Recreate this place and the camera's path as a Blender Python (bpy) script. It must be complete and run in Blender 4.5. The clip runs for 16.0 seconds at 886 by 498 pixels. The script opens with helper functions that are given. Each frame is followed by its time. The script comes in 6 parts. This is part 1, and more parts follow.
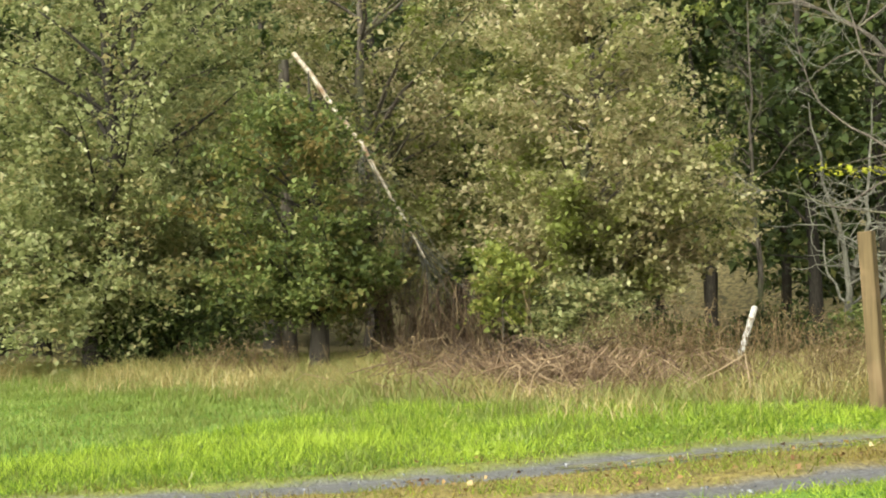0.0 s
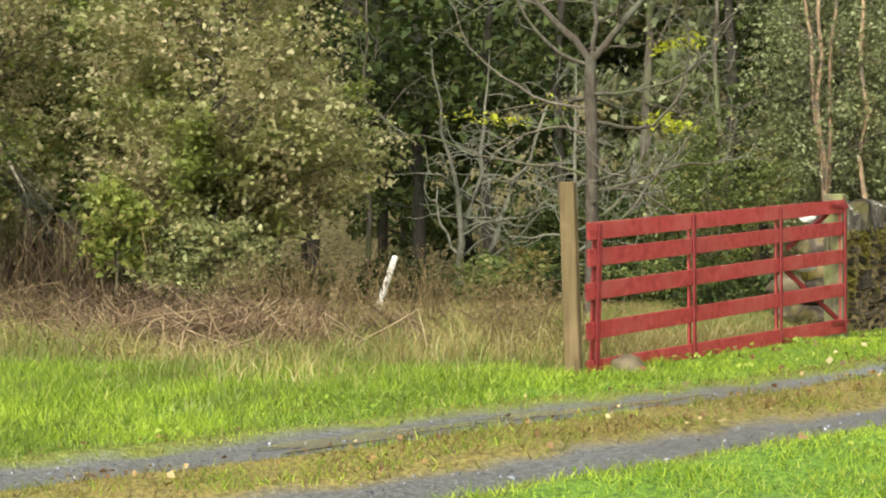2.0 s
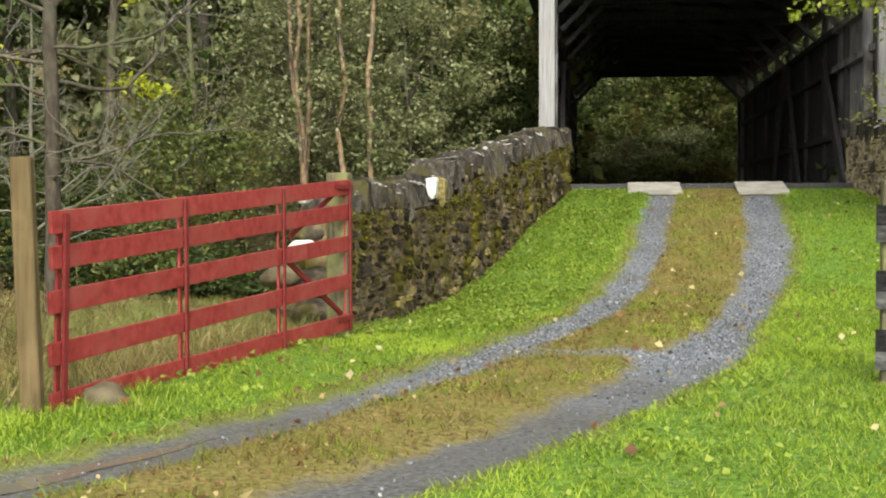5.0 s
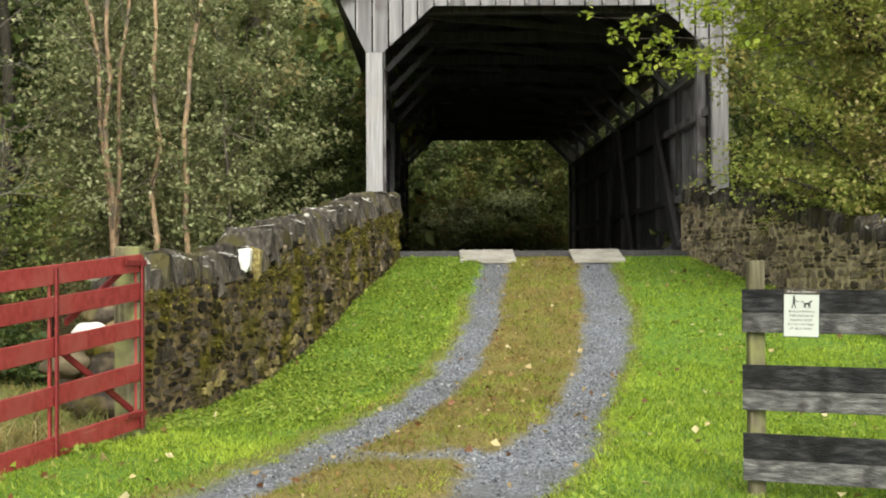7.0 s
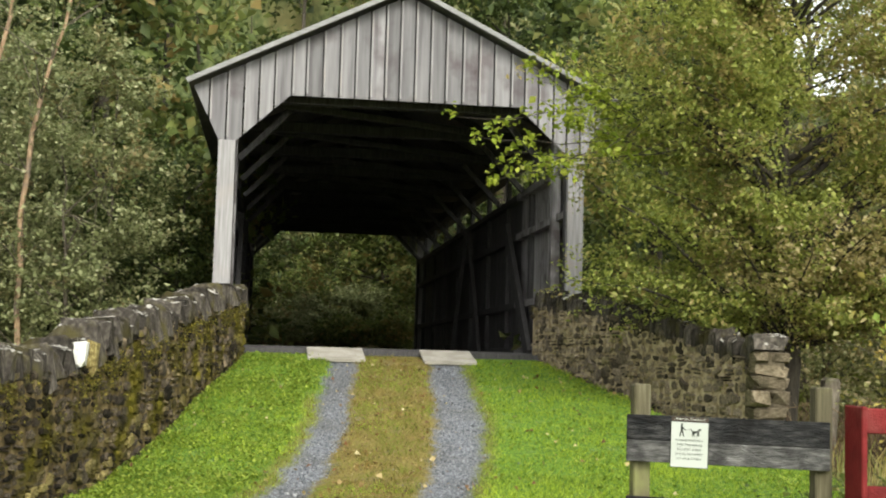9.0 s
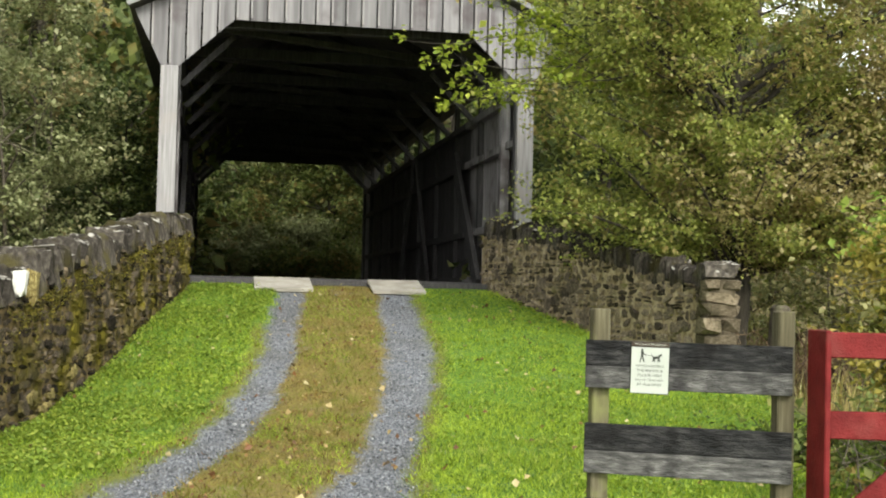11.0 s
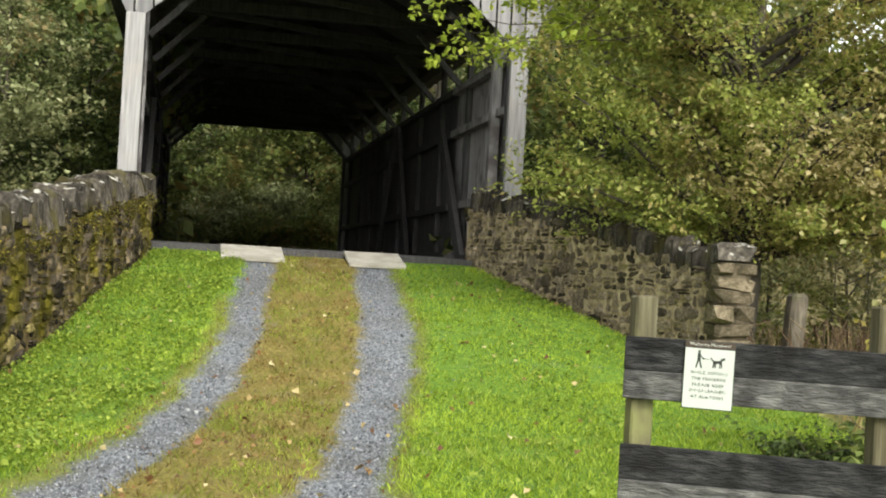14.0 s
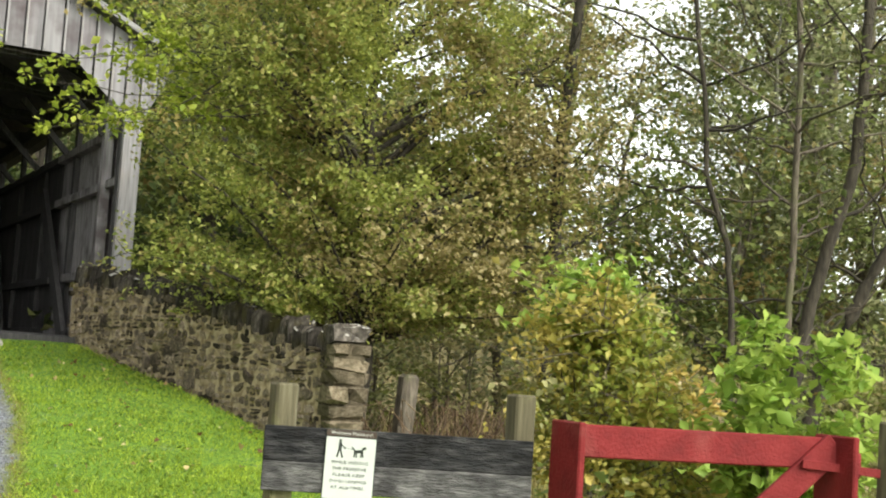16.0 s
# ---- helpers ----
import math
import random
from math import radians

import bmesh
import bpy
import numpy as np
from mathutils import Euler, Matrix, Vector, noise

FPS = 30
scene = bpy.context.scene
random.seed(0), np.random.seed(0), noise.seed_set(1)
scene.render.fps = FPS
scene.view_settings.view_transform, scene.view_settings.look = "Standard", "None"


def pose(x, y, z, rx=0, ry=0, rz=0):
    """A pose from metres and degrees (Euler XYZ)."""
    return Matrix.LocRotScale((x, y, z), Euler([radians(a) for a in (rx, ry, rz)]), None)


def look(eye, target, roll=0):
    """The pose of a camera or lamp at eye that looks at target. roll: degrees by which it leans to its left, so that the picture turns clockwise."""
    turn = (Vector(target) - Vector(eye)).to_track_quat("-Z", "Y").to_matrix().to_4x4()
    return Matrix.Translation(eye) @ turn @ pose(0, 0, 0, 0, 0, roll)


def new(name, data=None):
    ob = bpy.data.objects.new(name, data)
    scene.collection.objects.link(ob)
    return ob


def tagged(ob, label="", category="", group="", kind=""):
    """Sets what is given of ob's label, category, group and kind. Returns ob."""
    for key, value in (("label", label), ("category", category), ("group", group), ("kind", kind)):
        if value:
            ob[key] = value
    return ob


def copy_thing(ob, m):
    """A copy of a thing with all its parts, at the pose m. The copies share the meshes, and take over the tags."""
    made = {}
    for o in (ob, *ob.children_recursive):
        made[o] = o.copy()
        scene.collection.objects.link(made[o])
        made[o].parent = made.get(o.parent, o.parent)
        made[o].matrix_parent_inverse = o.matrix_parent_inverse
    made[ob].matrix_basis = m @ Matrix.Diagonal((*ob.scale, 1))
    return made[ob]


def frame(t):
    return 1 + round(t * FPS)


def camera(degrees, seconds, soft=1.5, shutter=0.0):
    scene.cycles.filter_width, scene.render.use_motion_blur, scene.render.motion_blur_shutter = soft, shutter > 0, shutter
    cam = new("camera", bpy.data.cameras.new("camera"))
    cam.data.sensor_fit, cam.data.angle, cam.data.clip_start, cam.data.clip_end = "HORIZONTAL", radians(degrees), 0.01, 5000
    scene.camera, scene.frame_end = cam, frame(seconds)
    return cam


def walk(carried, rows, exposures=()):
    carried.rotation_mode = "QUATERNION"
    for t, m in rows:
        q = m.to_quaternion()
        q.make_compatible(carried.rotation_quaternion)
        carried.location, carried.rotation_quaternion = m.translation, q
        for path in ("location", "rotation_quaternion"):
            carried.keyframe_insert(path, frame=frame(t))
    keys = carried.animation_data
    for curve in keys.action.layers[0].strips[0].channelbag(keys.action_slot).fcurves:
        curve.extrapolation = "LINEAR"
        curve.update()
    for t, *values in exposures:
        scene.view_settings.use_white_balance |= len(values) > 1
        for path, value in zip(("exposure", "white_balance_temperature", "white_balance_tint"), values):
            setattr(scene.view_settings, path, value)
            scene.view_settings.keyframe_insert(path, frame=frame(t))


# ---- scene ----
cam = camera(37.3, 16.0, soft=2.0)
PATH = [
    (0, (0.359, -26.938, -0.532), (-1.139, -25.616, -0.442), -1.9),
    (0.5, (-0.07, -26.981, -0.498), (-1.447, -25.534, -0.41), -2.3),
    (1, (-0.486, -26.843, -0.51), (-1.788, -25.327, -0.431), -1.9),
    (1.5, (-0.869, -26.663, -0.508), (-2.097, -25.085, -0.469), -0.3),
    (2, (-1.178, -26.419, -0.483), (-2.177, -24.686, -0.492), -0.3),
    (2.5, (-1.514, -26.138, -0.452), (-2.391, -24.341, -0.453), -0.4),
    (3, (-1.761, -25.859, -0.408), (-2.475, -23.991, -0.427), -1.1),
    (3.5, (-1.93, -25.453, -0.383), (-2.593, -23.566, -0.424), -0.5),
    (4, (-2.067, -25.109, -0.349), (-2.5, -23.157, -0.398), 0.1),
    (4.2, (-2.093, -24.968, -0.354), (-2.444, -23.0, -0.393), -0.0),
    (6.3, (-2.033, -23.623, -0.235), (-2.144, -21.629, -0.347), -0.1),
    (6.5, (-2.033, -23.48, -0.229), (-2.042, -21.481, -0.296), 0.4),
    (7, (-2.036, -23.072, -0.187), (-2.02, -21.073, -0.157), -0.3),
    (7.5, (-2.087, -22.774, -0.132), (-2.041, -20.777, -0.026), -0.5),
    (8, (-2.052, -22.555, -0.089), (-1.977, -20.568, 0.123), -0.3),
    (8.5, (-2.097, -22.459, -0.07), (-1.988, -20.473, 0.139), 0.8),
    (9, (-2.167, -22.477, -0.071), (-1.913, -20.501, 0.102), 1.6),
    (9.2, (-2.182, -22.482, -0.078), (-1.852, -20.517, 0.093), 1.8),
    (11.3, (-2.163, -22.104, -0.115), (-1.83, -20.133, -0.073), 1.3),
    (11.5, (-2.158, -22.01, -0.121), (-1.923, -20.024, -0.099), 1.0),
    (12, (-2.192, -21.725, -0.111), (-2.029, -19.732, -0.102), 0.1),
    (12.5, (-2.114, -21.47, -0.11), (-1.941, -19.478, -0.104), 0.2),
    (13, (-2.031, -21.19, -0.114), (-1.855, -19.198, -0.11), 1.6),
    (13.5, (-2.035, -20.917, -0.108), (-1.768, -18.935, -0.102), 1.9),
    (14, (-1.993, -20.669, -0.101), (-1.618, -18.704, -0.066), 3.2),
    (14.5, (-2.009, -20.531, -0.085), (-1.456, -18.611, -0.003), 3.4),
    (15, (-2.038, -20.483, -0.087), (-1.139, -18.699, 0.002), 2.8),
    (15.5, (-2.062, -20.473, -0.077), (-1.123, -18.71, 0.024), 3.0),
    (16, (-2.072, -20.446, -0.074), (-1.144, -18.684, 0.113), 3.6),
]
EXPOSURES = [(0, 1.66, 6750, 3), (2.5, 1.45, 6750, 3), (4.2, 1.3, 6750, 3), (6.5, 1.25, 6750, 3), (9, 1.25, 6750, 3), (12.5, 1.32, 6750, 3), (14, 1.4, 6750, 3), (16, 1.42, 6750, 3)]
walk(cam, [(t, look(eye, target, roll)) for t, eye, target, roll in PATH], EXPOSURES)

# ---- world and light: a bright overcast autumn day ----
world = bpy.data.worlds.new("overcast_sky")
scene.world = world
world.use_nodes = True
wn = world.node_tree.nodes
sky = wn.new("ShaderNodeTexSky")
sky.sky_type, sky.sun_disc = "NISHITA", False
sky.sun_elevation, sky.sun_rotation = radians(36), radians(179)
soften = wn.new("ShaderNodeHueSaturation")
soften.inputs["Saturation"].default_value = 0.12
world.node_tree.links.new(sky.outputs[0], soften.inputs["Color"])
world.node_tree.links.new(soften.outputs[0], wn["Background"].inputs[0])
wn["Background"].inputs[1].default_value = 0.15
sun = new("sun", bpy.data.lights.new("sun", "SUN"))
sun.data.energy, sun.data.angle, sun.data.color = 1.5, radians(25), (1.0, 0.97, 0.92)
sun.matrix_world = look((9, -48, 35), (0, 0, 0))

R = np.random.default_rng(7)


# ---- materials ----
def nodes_of(name):
    m = bpy.data.materials.new(name)
    m.use_nodes = True
    return m, m.node_tree.nodes, m.node_tree.links, m.node_tree.nodes["Principled BSDF"]


def ramp_node(n, stops):
    r = n.new("ShaderNodeValToRGB")
    while len(r.color_ramp.elements) < len(stops):
        r.color_ramp.elements.new(0.5)
    for e, (p, c) in zip(r.color_ramp.elements, stops):
        e.position, e.color = p, (*c, 1)
    return r


def surface(name, stops, scale=8.0, stretch=(1, 1, 1), rough=0.85, bump=0.3, bump_scale=60.0, wear=None, wear_scale=1.5, wear_from=0.5, metal=0.0, vary=0.25, spec=0.3, crust=None):
    """A grained surface: fine noise through a ramp, broad stains, piece-to-piece brightness, and bump."""
    m, n, l, b = nodes_of(name)
    co = n.new("ShaderNodeTexCoord")
    mp = n.new("ShaderNodeMapping")
    mp.inputs["Scale"].default_value = stretch
    l.new(co.outputs["Object"], mp.inputs[0])
    fine = n.new("ShaderNodeTexNoise")
    fine.inputs["Scale"].default_value, fine.inputs["Detail"].default_value = scale, 7
    l.new(mp.outputs[0], fine.inputs["Vector"])
    rp = ramp_node(n, stops)
    l.new(fine.outputs["Fac"], rp.inputs[0])
    col = rp.outputs[0]
    if wear:
        w = n.new("ShaderNodeTexNoise")
        w.inputs["Scale"].default_value, w.inputs["Detail"].default_value = wear_scale, 5
        geo = n.new("ShaderNodeNewGeometry")
        l.new(geo.outputs["Position"], w.inputs["Vector"])
        wr = ramp_node(n, [(wear_from, (0, 0, 0)), (wear_from + 0.16, (1, 1, 1))])
        l.new(w.outputs["Fac"], wr.inputs[0])
        mx = n.new("ShaderNodeMix")
        mx.data_type = "RGBA"
        l.new(wr.outputs[0], mx.inputs[0])
        l.new(col, mx.inputs[6])
        mx.inputs[7].default_value = (*wear, 1)
        col = mx.outputs[2]
    if vary:
        oi = n.new("ShaderNodeObjectInfo")
        isl = n.new("ShaderNodeNewGeometry")
        tot, frac = n.new("ShaderNodeMath"), n.new("ShaderNodeMath")
        tot.operation, frac.operation = "ADD", "FRACT"
        l.new(oi.outputs["Random"], tot.inputs[0])
        l.new(isl.outputs["Random Per Island"], tot.inputs[1])
        l.new(tot.outputs[0], frac.inputs[0])
        mr = n.new("ShaderNodeMapRange")
        mr.inputs[3].default_value, mr.inputs[4].default_value = 1 - vary, 1 + vary
        l.new(frac.outputs[0], mr.inputs[0])
        hs = n.new("ShaderNodeHueSaturation")
        l.new(mr.outputs[0], hs.inputs["Value"])
        l.new(col, hs.inputs["Color"])
        col = hs.outputs[0]
    if crust:
        # lichen crust that grows on upturned faces, in patches
        g2 = n.new("ShaderNodeNewGeometry")
        sp = n.new("ShaderNodeSeparateXYZ")
        l.new(g2.outputs["Normal"], sp.inputs[0])
        cn = n.new("ShaderNodeTexNoise")
        cn.inputs["Detail"].default_value = 4
        l.new(g2.outputs["Position"], cn.inputs["Vector"])
        cn.inputs["Scale"].default_value = 9.0
        ml = n.new("ShaderNodeMath")
        ml.operation = "MULTIPLY_ADD"
        ml.inputs[1].default_value = 0.32
        l.new(sp.outputs["Z"], ml.inputs[0])
        l.new(cn.outputs["Fac"], ml.inputs[2])
        cr = ramp_node(n, [(0.75, (0, 0, 0)), (0.85, (1, 1, 1))])
        l.new(ml.outputs[0], cr.inputs[0])
        cm = n.new("ShaderNodeMix")
        cm.data_type = "RGBA"
        l.new(cr.outputs[0], cm.inputs[0])
        l.new(col, cm.inputs[6])
        cm.inputs[7].default_value = (*crust, 1)
        col = cm.outputs[2]
    l.new(col, b.inputs["Base Color"])
    b.inputs["Roughness"].default_value, b.inputs["Metallic"].default_value = rough, metal
    b.inputs["Specular IOR Level"].default_value = spec
    if bump:
        bn = n.new("ShaderNodeTexNoise")
        bn.inputs["Scale"].default_value, bn.inputs["Detail"].default_value = bump_scale, 5
        l.new(mp.outputs[0], bn.inputs["Vector"])
        bp = n.new("ShaderNodeBump")
        bp.inputs["Strength"].default_value, bp.inputs["Distance"].default_value = bump, 0.02
        l.new(bn.outputs["Fac"], bp.inputs["Height"])
        l.new(bp.outputs[0], b.inputs["Normal"])
    return m


def foliage(name, stops, through_light=0.35, rough=0.55, patch=None, patch_scale=0.8, patch_at=0.55):
    """Leaves: a colour per leaf from a ramp, patches of another colour, some light passing through."""
    m, n, l, b = nodes_of(name)
    geo = n.new("ShaderNodeNewGeometry")
    rp = ramp_node(n, stops)
    l.new(geo.outputs["Random Per Island"], rp.inputs[0])
    col = rp.outputs[0]
    if patch:
        w = n.new("ShaderNodeTexNoise")
        w.inputs["Scale"].default_value, w.inputs["Detail"].default_value = patch_scale, 3
        l.new(geo.outputs["Position"], w.inputs["Vector"])
        ad = n.new("ShaderNodeMath")
        ad.operation = "MULTIPLY_ADD"
        ad.inputs[1].default_value = 0.25
        l.new(geo.outputs["Random Per Island"], ad.inputs[0])
        l.new(w.outputs["Fac"], ad.inputs[2])
        wr = ramp_node(n, [(patch_at + 0.08, (0, 0, 0)), (patch_at + 0.2, (1, 1, 1))])
        l.new(ad.outputs[0], wr.inputs[0])
        mx = n.new("ShaderNodeMix")
        mx.data_type = "RGBA"
        l.new(wr.outputs[0], mx.inputs[0])
        l.new(col, mx.inputs[6])
        mx.inputs[7].default_value = (*patch, 1)
        col = mx.outputs[2]
    l.new(col, b.inputs["Base Color"])
    b.inputs["Roughness"].default_value = rough
    b.inputs["Specular IOR Level"].default_value = 0.35
    tr = n.new("ShaderNodeBsdfTranslucent")
    l.new(col, tr.inputs[0])
    ms = n.new("ShaderNodeMixShader")
    ms.inputs[0].default_value = through_light
    l.new(b.outputs[0], ms.inputs[1])
    l.new(tr.outputs[0], ms.inputs[2])
    l.new(ms.outputs[0], n["Material Output"].inputs[0])
    return m


M_BOARD = surface("weathered_grey_board", [(0.3, (0.12, 0.111, 0.117)), (0.5, (0.186, 0.177, 0.183)), (0.72, (0.252, 0.24, 0.246))], 1.6, (5, 5, 0.35), 0.9, 0.25, 30, (0.085, 0.066, 0.07), 1.1, vary=0.25, wear_from=0.52)
M_POST = surface("pale_weathered_post", [(0.25, (0.197, 0.184, 0.189)), (0.6, (0.312, 0.299, 0.303)), (0.8, (0.394, 0.381, 0.381))], 4, (8, 8, 0.4), 0.9, 0.3, 40, (0.3, 0.27, 0.26), 2.0, vary=0.05)
# M_INSIDE has the bridge's inner shade in its colour, M_BAY the portal's daylight
M_INSIDE = surface("shaded_old_timber", [(0.3, (0.034, 0.032, 0.033)), (0.6, (0.07, 0.066, 0.067)), (0.8, (0.11, 0.104, 0.105))], 5, (6, 6, 0.6), 0.95, 0.3, 40, vary=0.2)
M_BAY = surface("daylit_weathered_timber", [(0.3, (0.155, 0.143, 0.147)), (0.5, (0.279, 0.26, 0.267)), (0.72, (0.434, 0.414, 0.419))], 2.5, (5, 5, 0.5), 0.95, 0.3, 30, (0.101, 0.0868, 0.0868), 1.8, vary=0.2)
M_ROOF = surface("grey_roof_shingle", [(0.3, (0.14, 0.135, 0.13)), (0.7, (0.25, 0.24, 0.23))], 9, rough=0.9, vary=0.2)
M_EDGE = surface("roof_edge_board", [(0.3, (0.189, 0.185, 0.182)), (0.7, (0.28, 0.273, 0.266))], 5, (1, 6, 6), vary=0.05)
M_CONC = surface("pale_concrete", [(0.3, (0.408, 0.374, 0.323)), (0.7, (0.561, 0.518, 0.459))], 12, rough=0.9, wear=(0.36, 0.33, 0.28), wear_scale=3)
M_STONE = surface("rubble_stone", [(0.25, (0.0495, 0.0407, 0.033)), (0.5, (0.149, 0.119, 0.088)), (0.75, (0.374, 0.299, 0.209))], 9, rough=0.95, bump=0.8, bump_scale=25, wear=(0.143, 0.127, 0.055), wear_scale=2.2, wear_from=0.56, vary=0.8, spec=0.15)
M_STONEL = surface("mossy_rubble_stone", [(0.25, (0.022, 0.018, 0.014)), (0.5, (0.066, 0.052, 0.038)), (0.75, (0.2, 0.152, 0.095))], 8, rough=0.95, bump=0.8, bump_scale=25, wear=(0.1, 0.083, 0.012), wear_scale=1.7, wear_from=0.5, vary=0.85, spec=0.15)
M_COPING = surface("lichened_coping_stone", [(0.3, (0.022, 0.019, 0.016)), (0.5, (0.052, 0.045, 0.038)), (0.68, (0.11, 0.096, 0.08))], 7, (1, 1, 0.5), rough=0.97, bump=0.7, bump_scale=22, wear=(0.06, 0.052, 0.022), wear_scale=3, vary=0.5, spec=0.1, crust=(0.42, 0.4, 0.36))
M_LICHEN = surface("white_lichen_stone", [(0.3, (0.5, 0.48, 0.44)), (0.6, (0.8, 0.78, 0.72))], 9, rough=0.95, vary=0.05)
M_YSTONE = surface("yellow_lichen_stone", [(0.3, (0.07, 0.0525, 0.0175)), (0.5, (0.154, 0.119, 0.042)), (0.65, (0.28, 0.238, 0.098))], 9, rough=0.95, vary=0.4)
M_PALESTONE = surface("pale_sandstone", [(0.25, (0.0615, 0.0467, 0.0303)), (0.5, (0.156, 0.125, 0.0836)), (0.75, (0.246, 0.205, 0.146))], 7, rough=0.95, bump=0.9, bump_scale=18, wear=(0.0656, 0.0541, 0.0328), wear_scale=5, vary=0.35, spec=0.15)
M_MORTAR = surface("shadowed_mortar", [(0.3, (0.05, 0.04, 0.026)), (0.7, (0.13, 0.105, 0.07))], 14, rough=1, bump=0.8, vary=0)
M_MORTARL = surface("mossy_brown_pointing", [(0.3, (0.045, 0.033, 0.017)), (0.5, (0.15, 0.108, 0.054)), (0.7, (0.31, 0.23, 0.125))], 6, rough=1, bump=1.0, bump_scale=16, wear=(0.095, 0.08, 0.012), wear_scale=1.7, vary=0, wear_from=0.48, spec=0.1)
M_MORTARR = surface("pale_tan_pointing", [(0.3, (0.148, 0.11, 0.0657)), (0.5, (0.35, 0.276, 0.175)), (0.7, (0.509, 0.419, 0.286))], 9, rough=1, bump=1.0, bump_scale=16, wear=(0.138, 0.111, 0.0583), wear_scale=1.8, vary=0, wear_from=0.56, spec=0.1)
M_RED = surface("weathered_red_paint", [(0.3, (0.225, 0.028, 0.027)), (0.55, (0.32, 0.045, 0.042)), (0.8, (0.39, 0.08, 0.07))], 7, (2, 2, 2), 0.6, 0.2, 60, (0.33, 0.07, 0.06), 2.5, vary=0.12, spec=0.2)
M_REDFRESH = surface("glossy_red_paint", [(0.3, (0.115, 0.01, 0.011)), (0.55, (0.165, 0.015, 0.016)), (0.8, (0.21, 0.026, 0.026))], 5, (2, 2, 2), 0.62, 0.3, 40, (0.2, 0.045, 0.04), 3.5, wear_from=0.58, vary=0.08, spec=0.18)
M_REDHW = surface("dark_red_hardware", [(0.3, (0.13, 0.012, 0.014)), (0.7, (0.22, 0.025, 0.025))], 14, rough=0.6, vary=0.05)
M_GREYRAIL = surface("dark_wet_rail", [(0.32, (0.012, 0.012, 0.0125)), (0.5, (0.028, 0.027, 0.028)), (0.7, (0.062, 0.06, 0.059))], 4.5, (2.2, 2.2, 10), 0.8, 0.9, 14, (0.014, 0.013, 0.013), 7.5, vary=0.15, spec=0.1)
M_DRYRAIL = surface("dry_grey_rail", [(0.32, (0.0473, 0.0459, 0.0459)), (0.5, (0.108, 0.104, 0.101)), (0.7, (0.203, 0.194, 0.189))], 4.5, (2.2, 2.2, 10), 0.9, 0.9, 14, (0.0473, 0.0446, 0.0446), 7.5, vary=0.15, spec=0.12)
M_FPOST = surface("weathered_fence_post", [(0.25, (0.0578, 0.049, 0.027)), (0.55, (0.122, 0.106, 0.063)), (0.8, (0.197, 0.177, 0.117))], 5, (9, 9, 0.7), 0.9, 0.35, 40, (0.2, 0.2, 0.08), 4, vary=0.12)
M_GPOST = surface("tan_timber_post", [(0.25, (0.0734, 0.049, 0.0214)), (0.55, (0.135, 0.0945, 0.0428)), (0.8, (0.184, 0.138, 0.0704))], 4, (7, 7, 0.5), 0.85, 0.3, 40, (0.23, 0.15, 0.08), 1.5, vary=0.05)
M_WHITE = surface("white_stake_paint", [(0.3, (0.468, 0.452, 0.406)), (0.7, (0.624, 0.608, 0.562))], 12, wear=(0.35, 0.32, 0.25), wear_scale=6, vary=0)
M_SIGN = surface("white_sign_face", [(0.3, (0.42, 0.435, 0.4)), (0.7, (0.47, 0.485, 0.45))], 6, rough=0.45, bump=0, vary=0)
M_SIGNBROWN = surface("brown_sign_band", [(0.3, (0.04, 0.025, 0.018)), (0.7, (0.06, 0.04, 0.028))], 6, rough=0.5, bump=0, vary=0)
M_INK = surface("black_sign_ink", [(0.3, (0.025, 0.03, 0.025)), (0.7, (0.035, 0.04, 0.035))], 6, rough=0.5, bump=0, vary=0)
M_BARK = surface("grey_brown_bark", [(0.3, (0.05, 0.04, 0.03)), (0.55, (0.12, 0.1, 0.075)), (0.8, (0.22, 0.19, 0.15))], 6, (4, 4, 0.8), 0.95, 0.7, 20, (0.11, 0.12, 0.05), 1.2, vary=0.2)
M_TRUNK = surface("brown_smooth_bark", [(0.3, (0.0324, 0.0259, 0.0187)), (0.55, (0.072, 0.0576, 0.0418)), (0.8, (0.122, 0.101, 0.072))], 7, (3, 3, 1), 0.95, 0.5, 25, (0.0936, 0.09, 0.0648), 2.2, vary=0.05)
M_DARKBARK = surface("dark_wet_bark", [(0.3, (0.02, 0.017, 0.013)), (0.7, (0.065, 0.055, 0.04))], 6, (4, 4, 0.8), 0.95, 0.7, 20, vary=0.2)
M_PALEBARK = surface("pale_lichened_bark", [(0.3, (0.0828, 0.0787, 0.058)), (0.55, (0.166, 0.158, 0.12)), (0.8, (0.282, 0.274, 0.215))], 8, (3, 3, 1), 0.95, 0.6, 22, (0.2, 0.19, 0.14), 1.2, vary=0.15)
M_BIRCH = surface("stripped_birch_wood", [(0.3, (0.3, 0.24, 0.16)), (0.5, (0.55, 0.46, 0.34)), (0.7, (0.72, 0.66, 0.54))], 7, (2, 2, 2), 0.85, 0.3, 22, (0.25, 0.15, 0.08), 3, vary=0.05)
M_ORANGEBARK = surface("peeling_orange_bark", [(0.3, (0.15, 0.0977, 0.057)), (0.55, (0.299, 0.2, 0.119)), (0.8, (0.387, 0.316, 0.228))], 6, (3, 3, 1), 0.9, 0.5, 22, (0.123, 0.0977, 0.076), 2.6, vary=0.2)
M_BOULDER = surface("tan_boulder", [(0.3, (0.068, 0.053, 0.0314)), (0.5, (0.13, 0.0998, 0.0598)), (0.7, (0.204, 0.162, 0.101))], 5, bump=0.9, bump_scale=18, vary=0.1)

